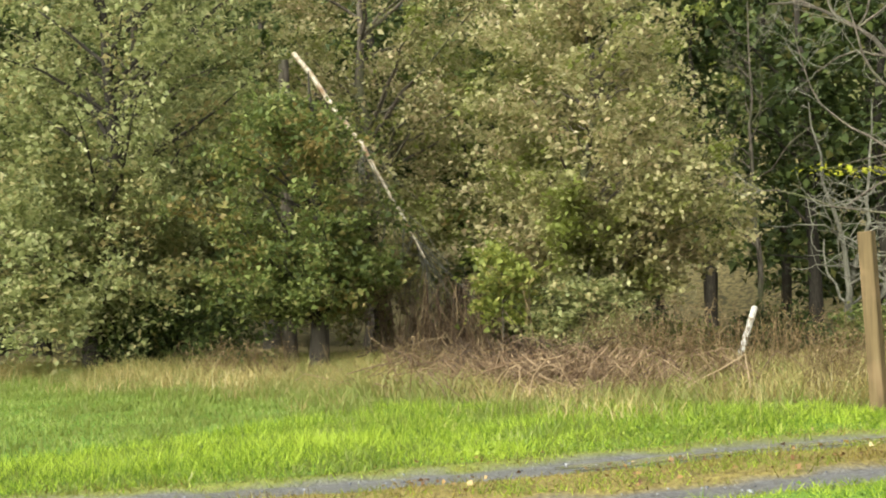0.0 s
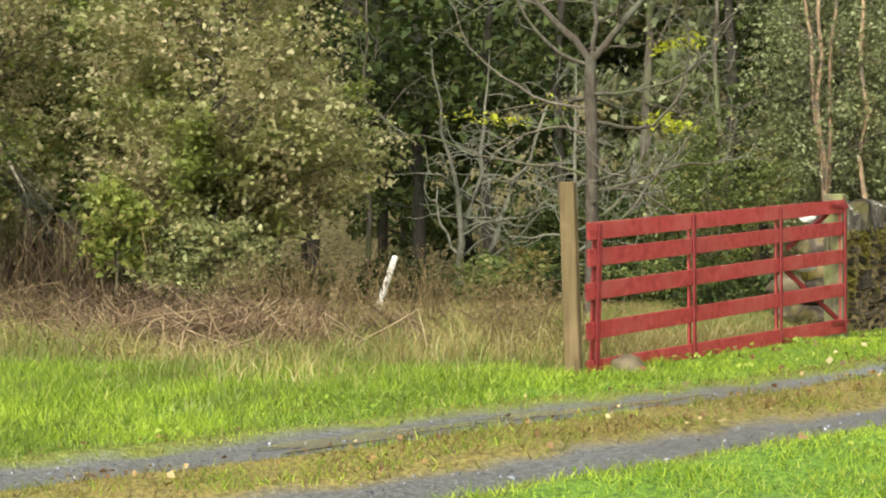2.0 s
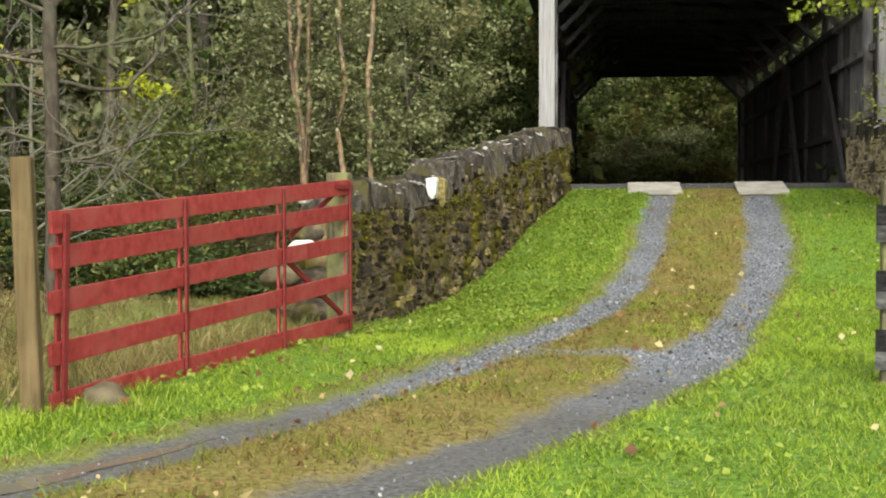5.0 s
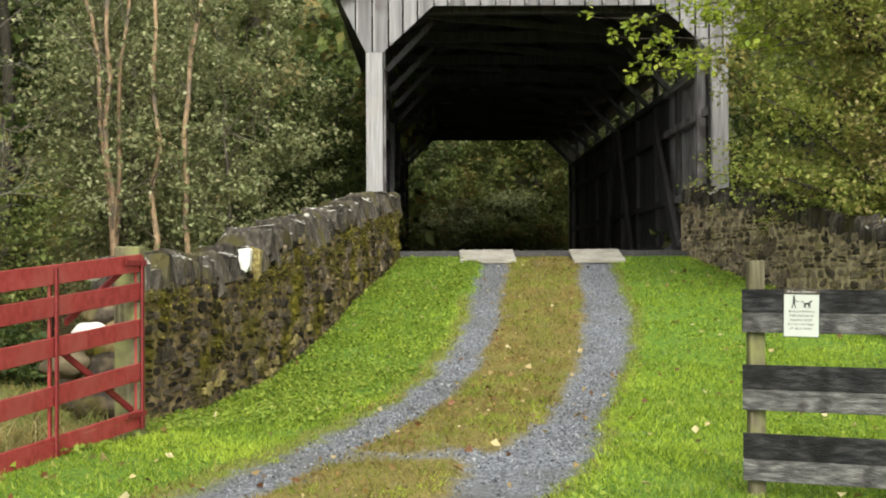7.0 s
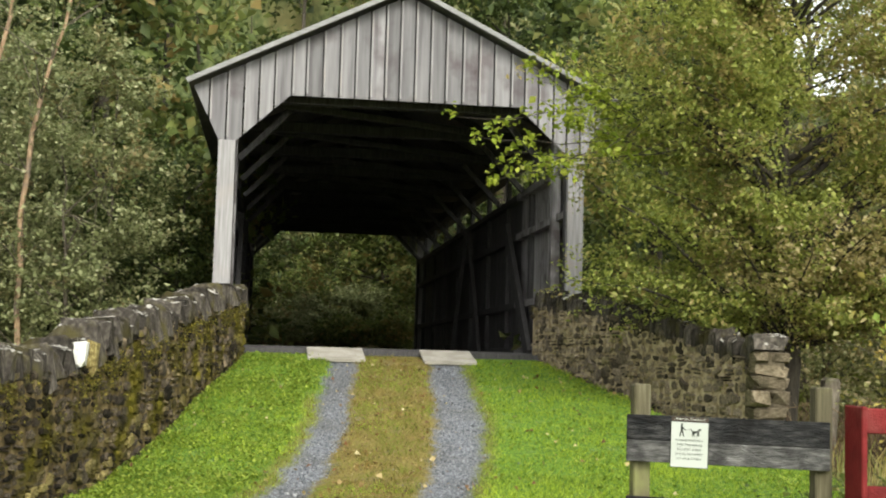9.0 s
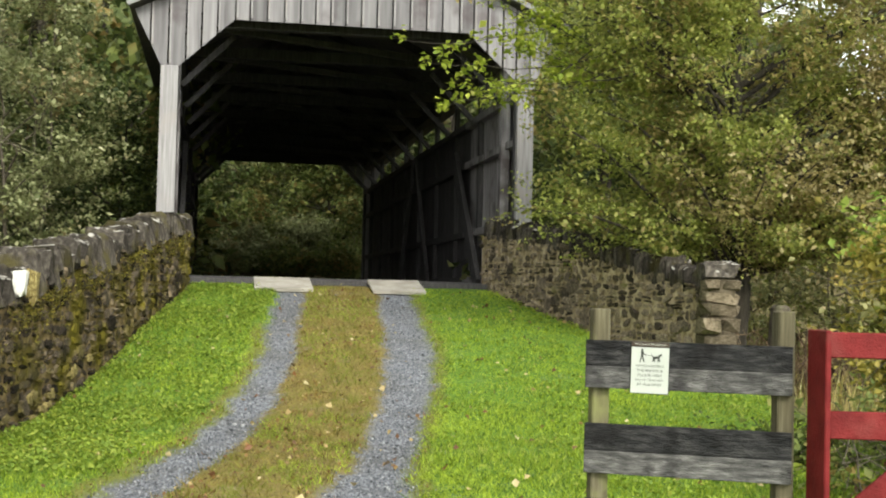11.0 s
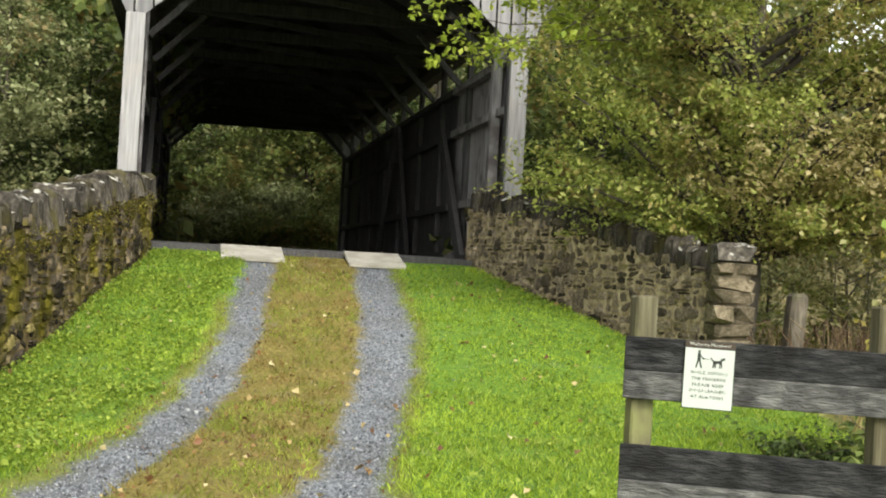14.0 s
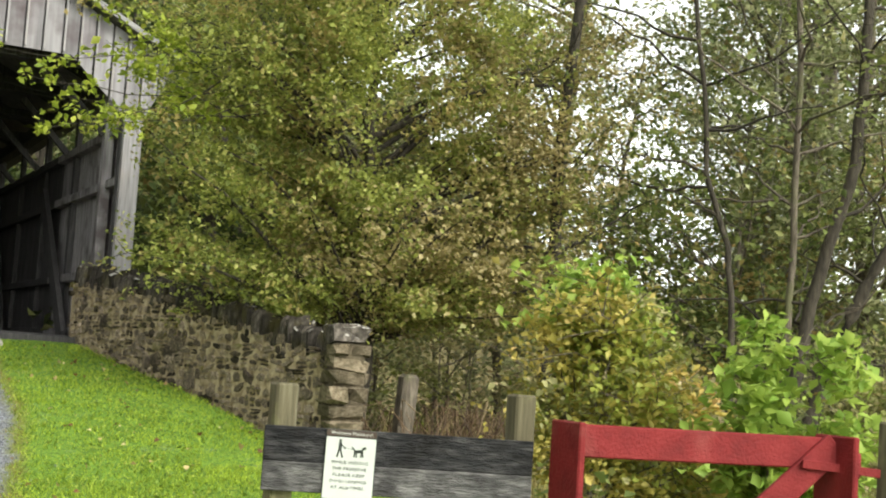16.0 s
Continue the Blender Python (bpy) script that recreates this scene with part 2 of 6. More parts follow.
L_MAPLE = foliage("maple_leaf", [(0.0, (0.14, 0.17, 0.042)), (0.4, (0.275, 0.315, 0.072)), (0.75, (0.39, 0.42, 0.1)), (1.0, (0.52, 0.52, 0.18))], 0.5, patch=(0.34, 0.27, 0.1), patch_scale=0.8, patch_at=0.58)
L_TURN = foliage("browning_maple_leaf", [(0.0, (0.186, 0.161, 0.0546)), (0.4, (0.328, 0.27, 0.109)), (0.75, (0.459, 0.38, 0.186)), (1.0, (0.578, 0.506, 0.306))], 0.45, patch=(0.276, 0.299, 0.069), patch_at=0.58)
L_GREEN = foliage("green_leaf", [(0.0, (0.072, 0.101, 0.028)), (0.5, (0.16, 0.198, 0.052)), (0.85, (0.25, 0.287, 0.083)), (1.0, (0.37, 0.345, 0.145))], 0.45, patch=(0.27, 0.2, 0.068), patch_at=0.62)
L_GREY = foliage("grey_green_leaf", [(0.0, (0.129, 0.152, 0.0605)), (0.5, (0.272, 0.294, 0.133)), (0.9, (0.434, 0.452, 0.238)), (1.0, (0.588, 0.571, 0.359))], 0.45, patch=(0.312, 0.249, 0.116), patch_at=0.66)
L_OLIVE = foliage("olive_leaf", [(0.0, (0.138, 0.161, 0.0575)), (0.5, (0.31, 0.328, 0.132)), (0.9, (0.494, 0.494, 0.236)), (1.0, (0.644, 0.598, 0.345))], 0.48, patch=(0.38, 0.31, 0.138), patch_at=0.63)
L_TAN = foliage("turning_leaf", [(0.0, (0.194, 0.192, 0.0755)), (0.35, (0.347, 0.329, 0.14)), (0.7, (0.527, 0.464, 0.258)), (0.9, (0.527, 0.406, 0.241)), (1.0, (0.637, 0.549, 0.373))], 0.45, patch=(0.209, 0.241, 0.0494), patch_at=0.58)
# L_DARK: green darkened in the colour to stand for shade among the trees
L_DARK = foliage("shaded_wood_leaf", [(0.0, (0.0287, 0.0451, 0.0123)), (0.5, (0.0656, 0.0943, 0.0246)), (0.9, (0.115, 0.148, 0.0369)), (1.0, (0.18, 0.172, 0.0492))], 0.4)
L_YELLOW = foliage("yellow_shrub_leaf", [(0.0, (0.25, 0.22, 0.04)), (0.4, (0.44, 0.37, 0.085)), (0.75, (0.58, 0.46, 0.14)), (1.0, (0.58, 0.38, 0.15))], 0.45, patch=(0.3, 0.34, 0.06), patch_at=0.62)
L_LIME = foliage("lime_leaf", [(0.0, (0.42, 0.48, 0.03)), (1.0, (0.62, 0.6, 0.06))], 0.45)
L_SPRIG = foliage("sunny_maple_leaf", [(0.0, (0.2, 0.27, 0.035)), (0.6, (0.33, 0.4, 0.05)), (1.0, (0.47, 0.5, 0.09))], 0.5)
L_BRIGHT = foliage("bright_shrub_leaf", [(0.0, (0.2, 0.32, 0.05)), (1.0, (0.4, 0.5, 0.1))], 0.45)
G_LAWN = foliage("lawn_blade", [(0.0, (0.0696, 0.123, 0.0139)), (0.45, (0.223, 0.337, 0.0268)), (0.85, (0.412, 0.508, 0.0589)), (1.0, (0.556, 0.503, 0.182))], 0.45, patch=(0.449, 0.556, 0.0642), patch_at=0.55, patch_scale=0.55)
G_VERGE = foliage("verge_blade", [(0.0, (0.1, 0.14, 0.025)), (0.5, (0.25, 0.33, 0.06)), (0.85, (0.4, 0.46, 0.13)), (1.0, (0.5, 0.46, 0.22))], 0.45, patch=(0.2, 0.23, 0.05), patch_at=0.52, patch_scale=1.4)
G_STRIP = foliage("dry_strip_blade", [(0.0, (0.06, 0.045, 0.013)), (0.3, (0.17, 0.13, 0.032)), (0.6, (0.31, 0.25, 0.06)), (0.82, (0.43, 0.36, 0.11)), (1.0, (0.33, 0.16, 0.06))], 0.4, patch=(0.2, 0.235, 0.035), patch_at=0.51, patch_scale=2.2)
G_FIELD = foliage("dry_field_stalk", [(0.0, (0.197, 0.161, 0.0554)), (0.5, (0.419, 0.332, 0.123)), (0.85, (0.616, 0.505, 0.234)), (1.0, (0.739, 0.64, 0.394))], 0.35, patch=(0.209, 0.234, 0.0616), patch_at=0.5, patch_scale=1.1)
G_TANGLE = foliage("dark_dead_cane", [(0.0, (0.05, 0.03, 0.018)), (0.6, (0.12, 0.075, 0.04)), (1.0, (0.26, 0.19, 0.1))], 0.1)
G_CANE = foliage("dead_tan_cane", [(0.0, (0.1, 0.06, 0.032)), (0.6, (0.22, 0.14, 0.075)), (1.0, (0.4, 0.29, 0.17))], 0.1)
G_WEED = foliage("dead_weed_stem", [(0.0, (0.0864, 0.057, 0.026)), (0.6, (0.199, 0.134, 0.0595)), (1.0, (0.389, 0.293, 0.149))], 0.25)


# ---- mesh helpers ----
def smooth_mesh(me):
    me.shade_smooth()
    return me


def part(name, bm, material, parent=None, label=""):
    """Links a bmesh as one mesh object under a thing or a part."""
    me = bpy.data.meshes.new(name)
    bm.to_mesh(me)
    bm.free()
    return part_of(name, me, material, parent, label)


def part_of(name, me, material, parent=None, label=""):
    if material and not me.materials:
        me.materials.append(material)
    ob = new(name, me)
    if parent:
        ob.parent = parent
    if label:
        ob["label"] = label
    return ob


def thing(name, label, category, at=None, group="", kind=""):
    ob = new(name)
    ob.empty_display_size = 0.2
    if at is not None:
        ob.matrix_basis = at
    return tagged(ob, label, category, group, kind)


def add_box(bm, m, sx, sy, sz, bevel=0.0, wobble=0.0):
    """A box of those sizes centred at the pose m."""
    made = bmesh.ops.create_cube(bm, size=1.0, matrix=m @ Matrix.Diagonal((sx, sy, sz, 1)))["verts"]
    if bevel:
        edges = list({e for v in made for e in v.link_edges})
        made = list({v for f in bmesh.ops.bevel(bm, geom=edges, offset=bevel, segments=1, affect="EDGES")["faces"] for v in f.verts} | {v for v in made if v.is_valid})
    if wobble:
        for v in made:
            v.co += Vector(R.normal(0, wobble, 3))
    return made


def box(m, sx, sy, sz, bevel=0.008, wobble=0.0):
    bm = bmesh.new()
    add_box(bm, m, sx, sy, sz, bevel, wobble)
    return bm


def beam(p, q, w, d, bevel=0.008):
    """A squared timber from p to q."""
    p, q = Vector(p), Vector(q)
    m = Matrix.Translation((p + q) / 2) @ (q - p).to_track_quat("Z", "Y").to_matrix().to_4x4()
    return box(m, w, d, (q - p).length, bevel)


def mesh_from(name, verts, faces, smooth=False):
    me = bpy.data.meshes.new(name)
    verts, faces = np.asarray(verts, np.float32).reshape(-1, 3), np.asarray(faces, np.int32)
    k = faces.shape[1]
    me.vertices.add(len(verts))
    me.vertices.foreach_set("co", verts.ravel())
    me.loops.add(faces.size)
    me.loops.foreach_set("vertex_index", faces.ravel())
    me.polygons.add(len(faces))
    me.polygons.foreach_set("loop_start", np.arange(0, faces.size, k, dtype=np.int32))
    if smooth:
        me.polygons.foreach_set("use_smooth", np.ones(len(faces), bool))
    me.update(calc_edges=True)
    return me


def tubes(limbs, sides=6):
    """Tapered tubes along limbs: each a pair of an (n, 3) line and n radii. Returns verts and quads."""
    verts, quads, base = [], [], 0
    for line, radii in limbs:
        line = np.asarray(line, float)
        n = len(line)
        t = np.gradient(line, axis=0)
        t /= np.linalg.norm(t, axis=1)[:, None] + 1e-9
        ref = np.where(np.abs(t[:, 2:3]) > 0.9, [[1.0, 0, 0]], [[0, 0, 1.0]])
        u = np.cross(t, ref)
        u /= np.linalg.norm(u, axis=1)[:, None] + 1e-9
        w = np.cross(t, u)
        s = sides if radii[0] > 0.03 else (4 if radii[0] > 0.012 else 3)
        a = np.arange(s) * 2 * np.pi / s
        ring = line[:, None] + np.asarray(radii)[:, None, None] * (np.cos(a)[None, :, None] * u[:, None] + np.sin(a)[None, :, None] * w[:, None])
        verts.append(ring.reshape(-1, 3))
        i, j = np.meshgrid(np.arange(n - 1), np.arange(s), indexing="ij")
        j2 = (j + 1) % s
        quads.append((base + np.stack([i * s + j, i * s + j2, (i + 1) * s + j2, (i + 1) * s + j], -1)).reshape(-1, 4))
        base += n * s
    return np.concatenate(verts), np.concatenate(quads)


def bent(rng, p, q, n=6, sway=0.08, sag=0.0):
    """A wandering line from p to q."""
    p, q = np.asarray(p, float), np.asarray(q, float)
    s = np.linspace(0, 1, n)[:, None]
    length = np.linalg.norm(q - p)
    off = np.cumsum(rng.normal(0, sway * length / n, (n, 3)), 0)
    off -= off[0] + (off[-1] - off[0]) * s
    line = p + (q - p) * s + off
    line[:, 2] += sag * length * (s * (1 - s))[:, 0] * 4
    return line


def leaf_mesh(name, places, size, rng, droop=0.0, slim=0.55, spread=0.35):
    """Leaves at those places: each a folded rhomb of two triangles, an island of its own."""
    n = len(places)
    d = rng.normal(0, 1, (n, 3))
    d[:, 2] = d[:, 2] * 0.6 - droop
    d /= np.linalg.norm(d, axis=1)[:, None]
    up = rng.normal(0, 0.55, (n, 3)) + [0, 0, 1.0]
    side = np.cross(d, up)
    side /= np.linalg.norm(side, axis=1)[:, None] + 1e-9
    nor = np.cross(side, d)
    L = size * (1 + spread * rng.normal(0, 1, n).clip(-1.8, 2))[:, None]
    W = L * slim * rng.uniform(0.75, 1.2, (n, 1))
    f = nor * W * 0.3
    base = places - d * L * 0.5
    v = np.stack([base, base + d * L * 0.45 + side * W * 0.6 + f, base + d * L, base + d * L * 0.45 - side * W * 0.6 + f], 1)
    i = np.arange(n)[:, None] * 4
    return mesh_from(name, v.reshape(-1, 3), np.concatenate([i + [0, 1, 2], i + [0, 2, 3]], 1).reshape(-1, 3))


# ---- the lie of the land ----
TRACK_L = [(-1.0, 0.0), (-1.0, -1.0), (-1.36, -5.2), (-1.78, -8.0), (-2.25, -11.0), (-2.68, -13.3), (-3.25, -15.5), (-3.95, -17.6), (-4.72, -19.3), (-5.4, -20.7), (-6.3, -22.1), (-8.0, -24.0), (-14.0, -29.0), (-30.0, -40.0)]
TRACK_R = [(0.7, 0.0), (0.7, -1.0), (0.34, -5.2), (-0.1, -8.0), (-0.55, -10.3), (-1.08, -13.0), (-1.68, -15.5), (-2.35, -17.4), (-3.05, -18.9), (-3.6, -20.1), (-4.5, -21.7), (-6.0, -23.6), (-12.0, -29.0), (-28.0, -41.0)]


def gravel_width(y):
    return np.interp(y, [-24, -20, -17, -14, -12.6, -11, -8, -5, -1, 0], [0.62, 0.55, 0.4, 0.52, 0.46, 0.5, 0.48, 0.46, 0.5, 0.5])


def gravel_width_r(y):
    return np.interp(y, [-24, -20, -17, -15.5, -14.3, -13.3, -12, -10, -8, -5, -1, 0], [0.6, 0.5, 0.54, 0.6, 0.86, 0.62, 0.5, 0.52, 0.6, 0.62, 0.58, 0.56])


def speckle(x, y, seed=0.0):
    """Smooth random values from -1 to 1 on a unit lattice."""
    x, y = np.asarray(x, float), np.asarray(y, float)
    i, j = np.floor(x), np.floor(y)
    u, v = x - i, y - j
    u, v = u * u * (3 - 2 * u), v * v * (3 - 2 * v)

    def at(a, c):
        k = np.sin(a * 127.1 + c * 311.7 + seed * 17.3) * 43758.5453
        return 2 * (k - np.floor(k)) - 1

    return (at(i, j) * (1 - u) + at(i + 1, j) * u) * (1 - v) + (at(i, j + 1) * (1 - u) + at(i + 1, j + 1) * u) * v


def track_x(track, y):
    ys, xs = zip(*sorted((p[1], p[0]) for p in track))
    return np.interp(y, ys, xs)


def slant(track, y):
    """The cosine by which the track's width shrinks across its run."""
    return 1 / np.sqrt(1 + ((track_x(track, y + 0.5) - track_x(track, y - 0.5))) ** 2)


def wall_l(y):
    return np.interp(y, [-11.5, -8.8, -0.5], [-4.58, -4.11, -2.66])


def wall_r(y):
    return np.interp(y, [-7.2, -0.25], [3.68, 2.53])


def ripple(x, y):
    return 0.5 * np.sin(1.7 * x + 0.6 * y) * np.sin(0.9 * y - 0.4 * x) + 0.3 * np.sin(4.1 * x + 1.3 * y) * np.sin(3.3 * y + 1.0) + 0.2 * np.sin(9.0 * x) * np.sin(8.1 * y + 2 * x)


def land(x, y):
    x, y = np.asarray(x, float), np.asarray(y, float)
    road = np.interp(y, [-60, -40, -27, -20, -14, -10, -8, -6, -4, -2, -0.5, 0.2, 1.2, 2.5, 22.5, 24, 28, 60], [-2.2, -2.0, -1.8, -1.52, -1.45, -1.42, -1.3, -1.0, -0.62, -0.3, -0.03, 0.03, 0.0, -2.4, -2.4, 0.05, 0.5, 3.5])
    road = road + 0.035 * x * np.interp(y, [-12, -8, -5, -1], [0, 0.6, 1, 0]) * (np.abs(x) < 6)
    road = road - 0.13 * np.exp(-((x - wall_l(y)) / 1.0) ** 2) * np.interp(y, [-14, -11.5, -8, -4.5], [0, 1, 1, 0])
    field = np.interp(y, [-60, -40, -27, -14, -6, 0, 10, 20, 26, 60], [-2.2, -2.0, -1.8, -1.5, -1.45, -1.7, -2.6, -2.3, 0.2, 3.5])
    inside = np.clip((x - (wall_l(y) - 0.3)) / 0.4, 0, 1) * np.clip(((wall_r(y) + 0.3) - x) / 0.4, 0, 1)
    inside = np.where(y < -11.8, 1.0, np.where(y < -7.2, np.clip((x - (wall_l(y) - 0.3)) / 0.4, 0, 1), inside))
    blend = np.where(y < -7.2, np.clip((6.0 - x) / 2.0, 0, 1), 1.0)
    z = np.where(inside * blend > 0, field + (road - field) * inside * blend, field)
    far = np.hypot(x + 2, y + 10)
    z = z + np.clip((far - 34) / 40, 0, 1.5) ** 1.3 * 9 * np.clip((4 - x) / 20, 0, 1) * np.clip((y + 34) / 20, 0, 1)
    gl, gr = np.abs(x - track_x(TRACK_L, y)) * slant(TRACK_L, y), np.abs(x - track_x(TRACK_R, y)) * slant(TRACK_R, y)
    dip = np.clip((0.08 - np.minimum(gl - gravel_width(y) / 2, gr - gravel_width_r(y) / 2)) / 0.12, 0, 1) * (y < 0.1)
    return z - 0.035 * dip + 0.012 * ripple(x, y) * (1 - dip)


def between(x, y):
    """Whether a place lies between the two wheel tracks."""
    return (x > track_x(TRACK_L, y)) & (x < track_x(TRACK_R, y)) & (y < 0.1)


def cover(x, y):
    """How much gravel, dry strip and rough field there is at a place."""
    gl, gr = (x - track_x(TRACK_L, y)) * slant(TRACK_L, y), (x - track_x(TRACK_R, y)) * slant(TRACK_R, y)
    rag = 0.045 * speckle(1.7 * x, 1.7 * y) + 0.05 * speckle(5 * x, 5 * y, 1) + 0.035 * speckle(12 * x, 12 * y, 2)
    w, wr = gravel_width(y) / 2 + rag, gravel_width_r(y) / 2 + rag
    gravel = np.clip((0.04 - np.minimum(np.abs(gl) - w, np.abs(gr) - wr)) / 0.13, 0, 1) * (y < 0.2)
    cross = np.exp(-((y + 13.6 - 0.25 * x) / 0.3) ** 2) * (gl > 0) * (gr < 0)
    gravel = np.maximum(gravel, np.clip(cross * 1.1 - 0.4 + 0.5 * speckle(4 * x, 4 * y, 3) + 0.3 * speckle(13 * x, 13 * y, 4), 0, 1))
    strip = np.clip((gl - w) / 0.06, 0, 1) * np.clip((-gr - wr) / 0.06, 0, 1) * (y < 0.1)
    strip = np.maximum(strip, 0.55 * np.clip((w + 0.24 - np.abs(gl)) / 0.12, 0, 1) * (gl < 0) * np.clip(-3 - y, 0, 1))
    strip = np.maximum(strip, 0.5 * np.clip((wr + 0.2 - np.abs(gr)) / 0.12, 0, 1) * (gr > 0))
    strip = np.maximum(strip, between(x, y) * 1.0)
    line = np.where(x < -5.3, np.interp(x, [-9, -5.3], [-18.45, -17.45]) + 0.2 * np.sin(0.9 * x) + 0.12 * np.sin(2.7 * x), -17.2 + (x + 5.25) * 4.9)
    field = np.clip((y - line) / 0.35, 0, 1) * (x < np.where(y < -11.5, -4.35, wall_l(y) - 0.2))
    field = np.maximum(field, (y > 0.6) * 1.0)
    field = np.maximum(field, ((x > wall_r(y) + 0.3) & (y > -7.4)) * 1.0)
    field = np.maximum(field, np.clip((x - np.interp(y, [-18, -16, -12, -8, -7], [3.2, 2.6, 3.4, 4.0, 4.2])) / 0.4, 0, 1))
    return gravel, strip, field


def graded(lo, hi, a, b, step, out):
    """Coordinates from lo to hi: fine from a to b, ever coarser outside."""
    mid = np.arange(a, b, step)
    side = out * np.cumsum(1.16 ** np.arange(60))
    return np.concatenate([(a - side[a - side > lo])[::-1], mid, b + side[b + side < hi]])


gx, gy = graded(-900, 900, -8.2, 4.0, 0.085, 0.16), graded(-900, 900, -23.0, 0.5, 0.085, 0.16)
X, Y = np.meshgrid(gx, gy)
nx, ny = len(gx), len(gy)
gi, gj = np.meshgrid(np.arange(nx - 1), np.arange(ny - 1))
corner = (gj * nx + gi).ravel()
me = mesh_from("ground", np.stack([X, Y, land(X, Y)], -1), np.stack([corner, corner + 1, corner + nx + 1, corner + nx], -1), smooth=True)
for key, values in zip(("gravel", "strip", "field", "mud"), (*cover(X, Y), np.clip((-14.8 - Y) / 2.5, 0, 1) * 0.9)):
    me.attributes.new(key, "FLOAT", "POINT").data.foreach_set("value", values.astype(np.float32).ravel())

M_GROUND, n, l, b = nodes_of("ground_cover")
geo = n.new("ShaderNodeNewGeometry")


def world_noise(scale, detail=6):
    t = n.new("ShaderNodeTexNoise")
    t.inputs["Scale"].default_value, t.inputs["Detail"].default_value = scale, detail
    l.new(geo.outputs["Position"], t.inputs["Vector"])
    return t.outputs["Fac"]


def ramped(fac, stops):
    r = ramp_node(n, stops)
    l.new(fac, r.inputs[0])
    return r.outputs[0]


def mixed(fac, a, c):
    m = n.new("ShaderNodeMix")
    m.data_type = "RGBA"
    l.new(fac, m.inputs[0]), l.new(a, m.inputs[6]), l.new(c, m.inputs[7])
    return m.outputs[2]


def read(name):
    a = n.new("ShaderNodeAttribute")
    a.attribute_name = name
    return a.outputs["Fac"]


lawn_c = ramped(world_noise(22), [(0.3, (0.05, 0.085, 0.015)), (0.5, (0.12, 0.215, 0.024)), (0.75, (0.21, 0.32, 0.045))])
strip_c = ramped(world_noise(26), [(0.3, (0.09, 0.07, 0.028)), (0.5, (0.22, 0.17, 0.05)), (0.75, (0.31, 0.26, 0.08))])
field_c = ramped(world_noise(5), [(0.35, (0.06, 0.055, 0.025)), (0.5, (0.15, 0.12, 0.052)), (0.7, (0.25, 0.205, 0.085))])
chips = n.new("ShaderNodeTexVoronoi")
chips.inputs["Scale"].default_value = 48
l.new(geo.outputs["Position"], chips.inputs["Vector"])
chip_c = ramped(chips.outputs["Color"], [(0.1, (0.06, 0.063, 0.073)), (0.45, (0.17, 0.178, 0.2)), (0.9, (0.33, 0.342, 0.375))])
damp = ramped(world_noise(1.1, 4), [(0.42, (0, 0, 0)), (0.6, (0.65, 0.65, 0.65))])
mud = ramped(world_noise(30), [(0.3, (0.06, 0.056, 0.052)), (0.5, (0.115, 0.11, 0.105)), (0.7, (0.19, 0.185, 0.18))])
gravel_c = mixed(read("mud"), mixed(damp, chip_c, mud), mud)
l.new(mixed(read("gravel"), mixed(read("strip"), mixed(read("field"), lawn_c, field_c), strip_c), gravel_c), b.inputs["Base Color"])
b.inputs["Roughness"].default_value = 0.9
b.inputs["Specular IOR Level"].default_value = 0.25
bp = n.new("ShaderNodeBump")
bp.inputs["Strength"].default_value, bp.inputs["Distance"].default_value = 0.6, 0.02
l.new(chips.outputs["Distance"], bp.inputs["Height"])
l.new(bp.outputs[0], b.inputs["Normal"])
rr = n.new("ShaderNodeMapRange")
rr.inputs[3].default_value, rr.inputs[4].default_value = 0.9, 0.45
wet = n.new("ShaderNodeMath")
wet.operation = "MULTIPLY"
l.new(read("mud"), wet.inputs[0]), l.new(read("gravel"), wet.inputs[1])
l.new(wet.outputs[0], rr.inputs[0])
l.new(rr.outputs[0], b.inputs["Roughness"])
tagged(part_of("ground", me, M_GROUND), "green lawn and field with two gravel wheel tracks", "ground", kind="structure")


def ground_z(x, y):
    return float(land(x, y))


# ---- the covered bridge ----
bridge = thing("covered_bridge", "weathered grey board covered bridge, dark inside", "covered bridge", pose(0, 0, 0))
LONG, DECK = 24.4, 0.11


def roof_z(x):
    return 6.36 - 0.492 * abs(x)


def portal_low(x):
    x = abs(x)
    return float(np.interp(x, [0, 2.0, 2.9, 2.91, 3.19, 3.2, 3.65], [4.45, 4.45, 3.62, 3.62, 3.62, 3.64, roof_z(3.65) - 0.02]))


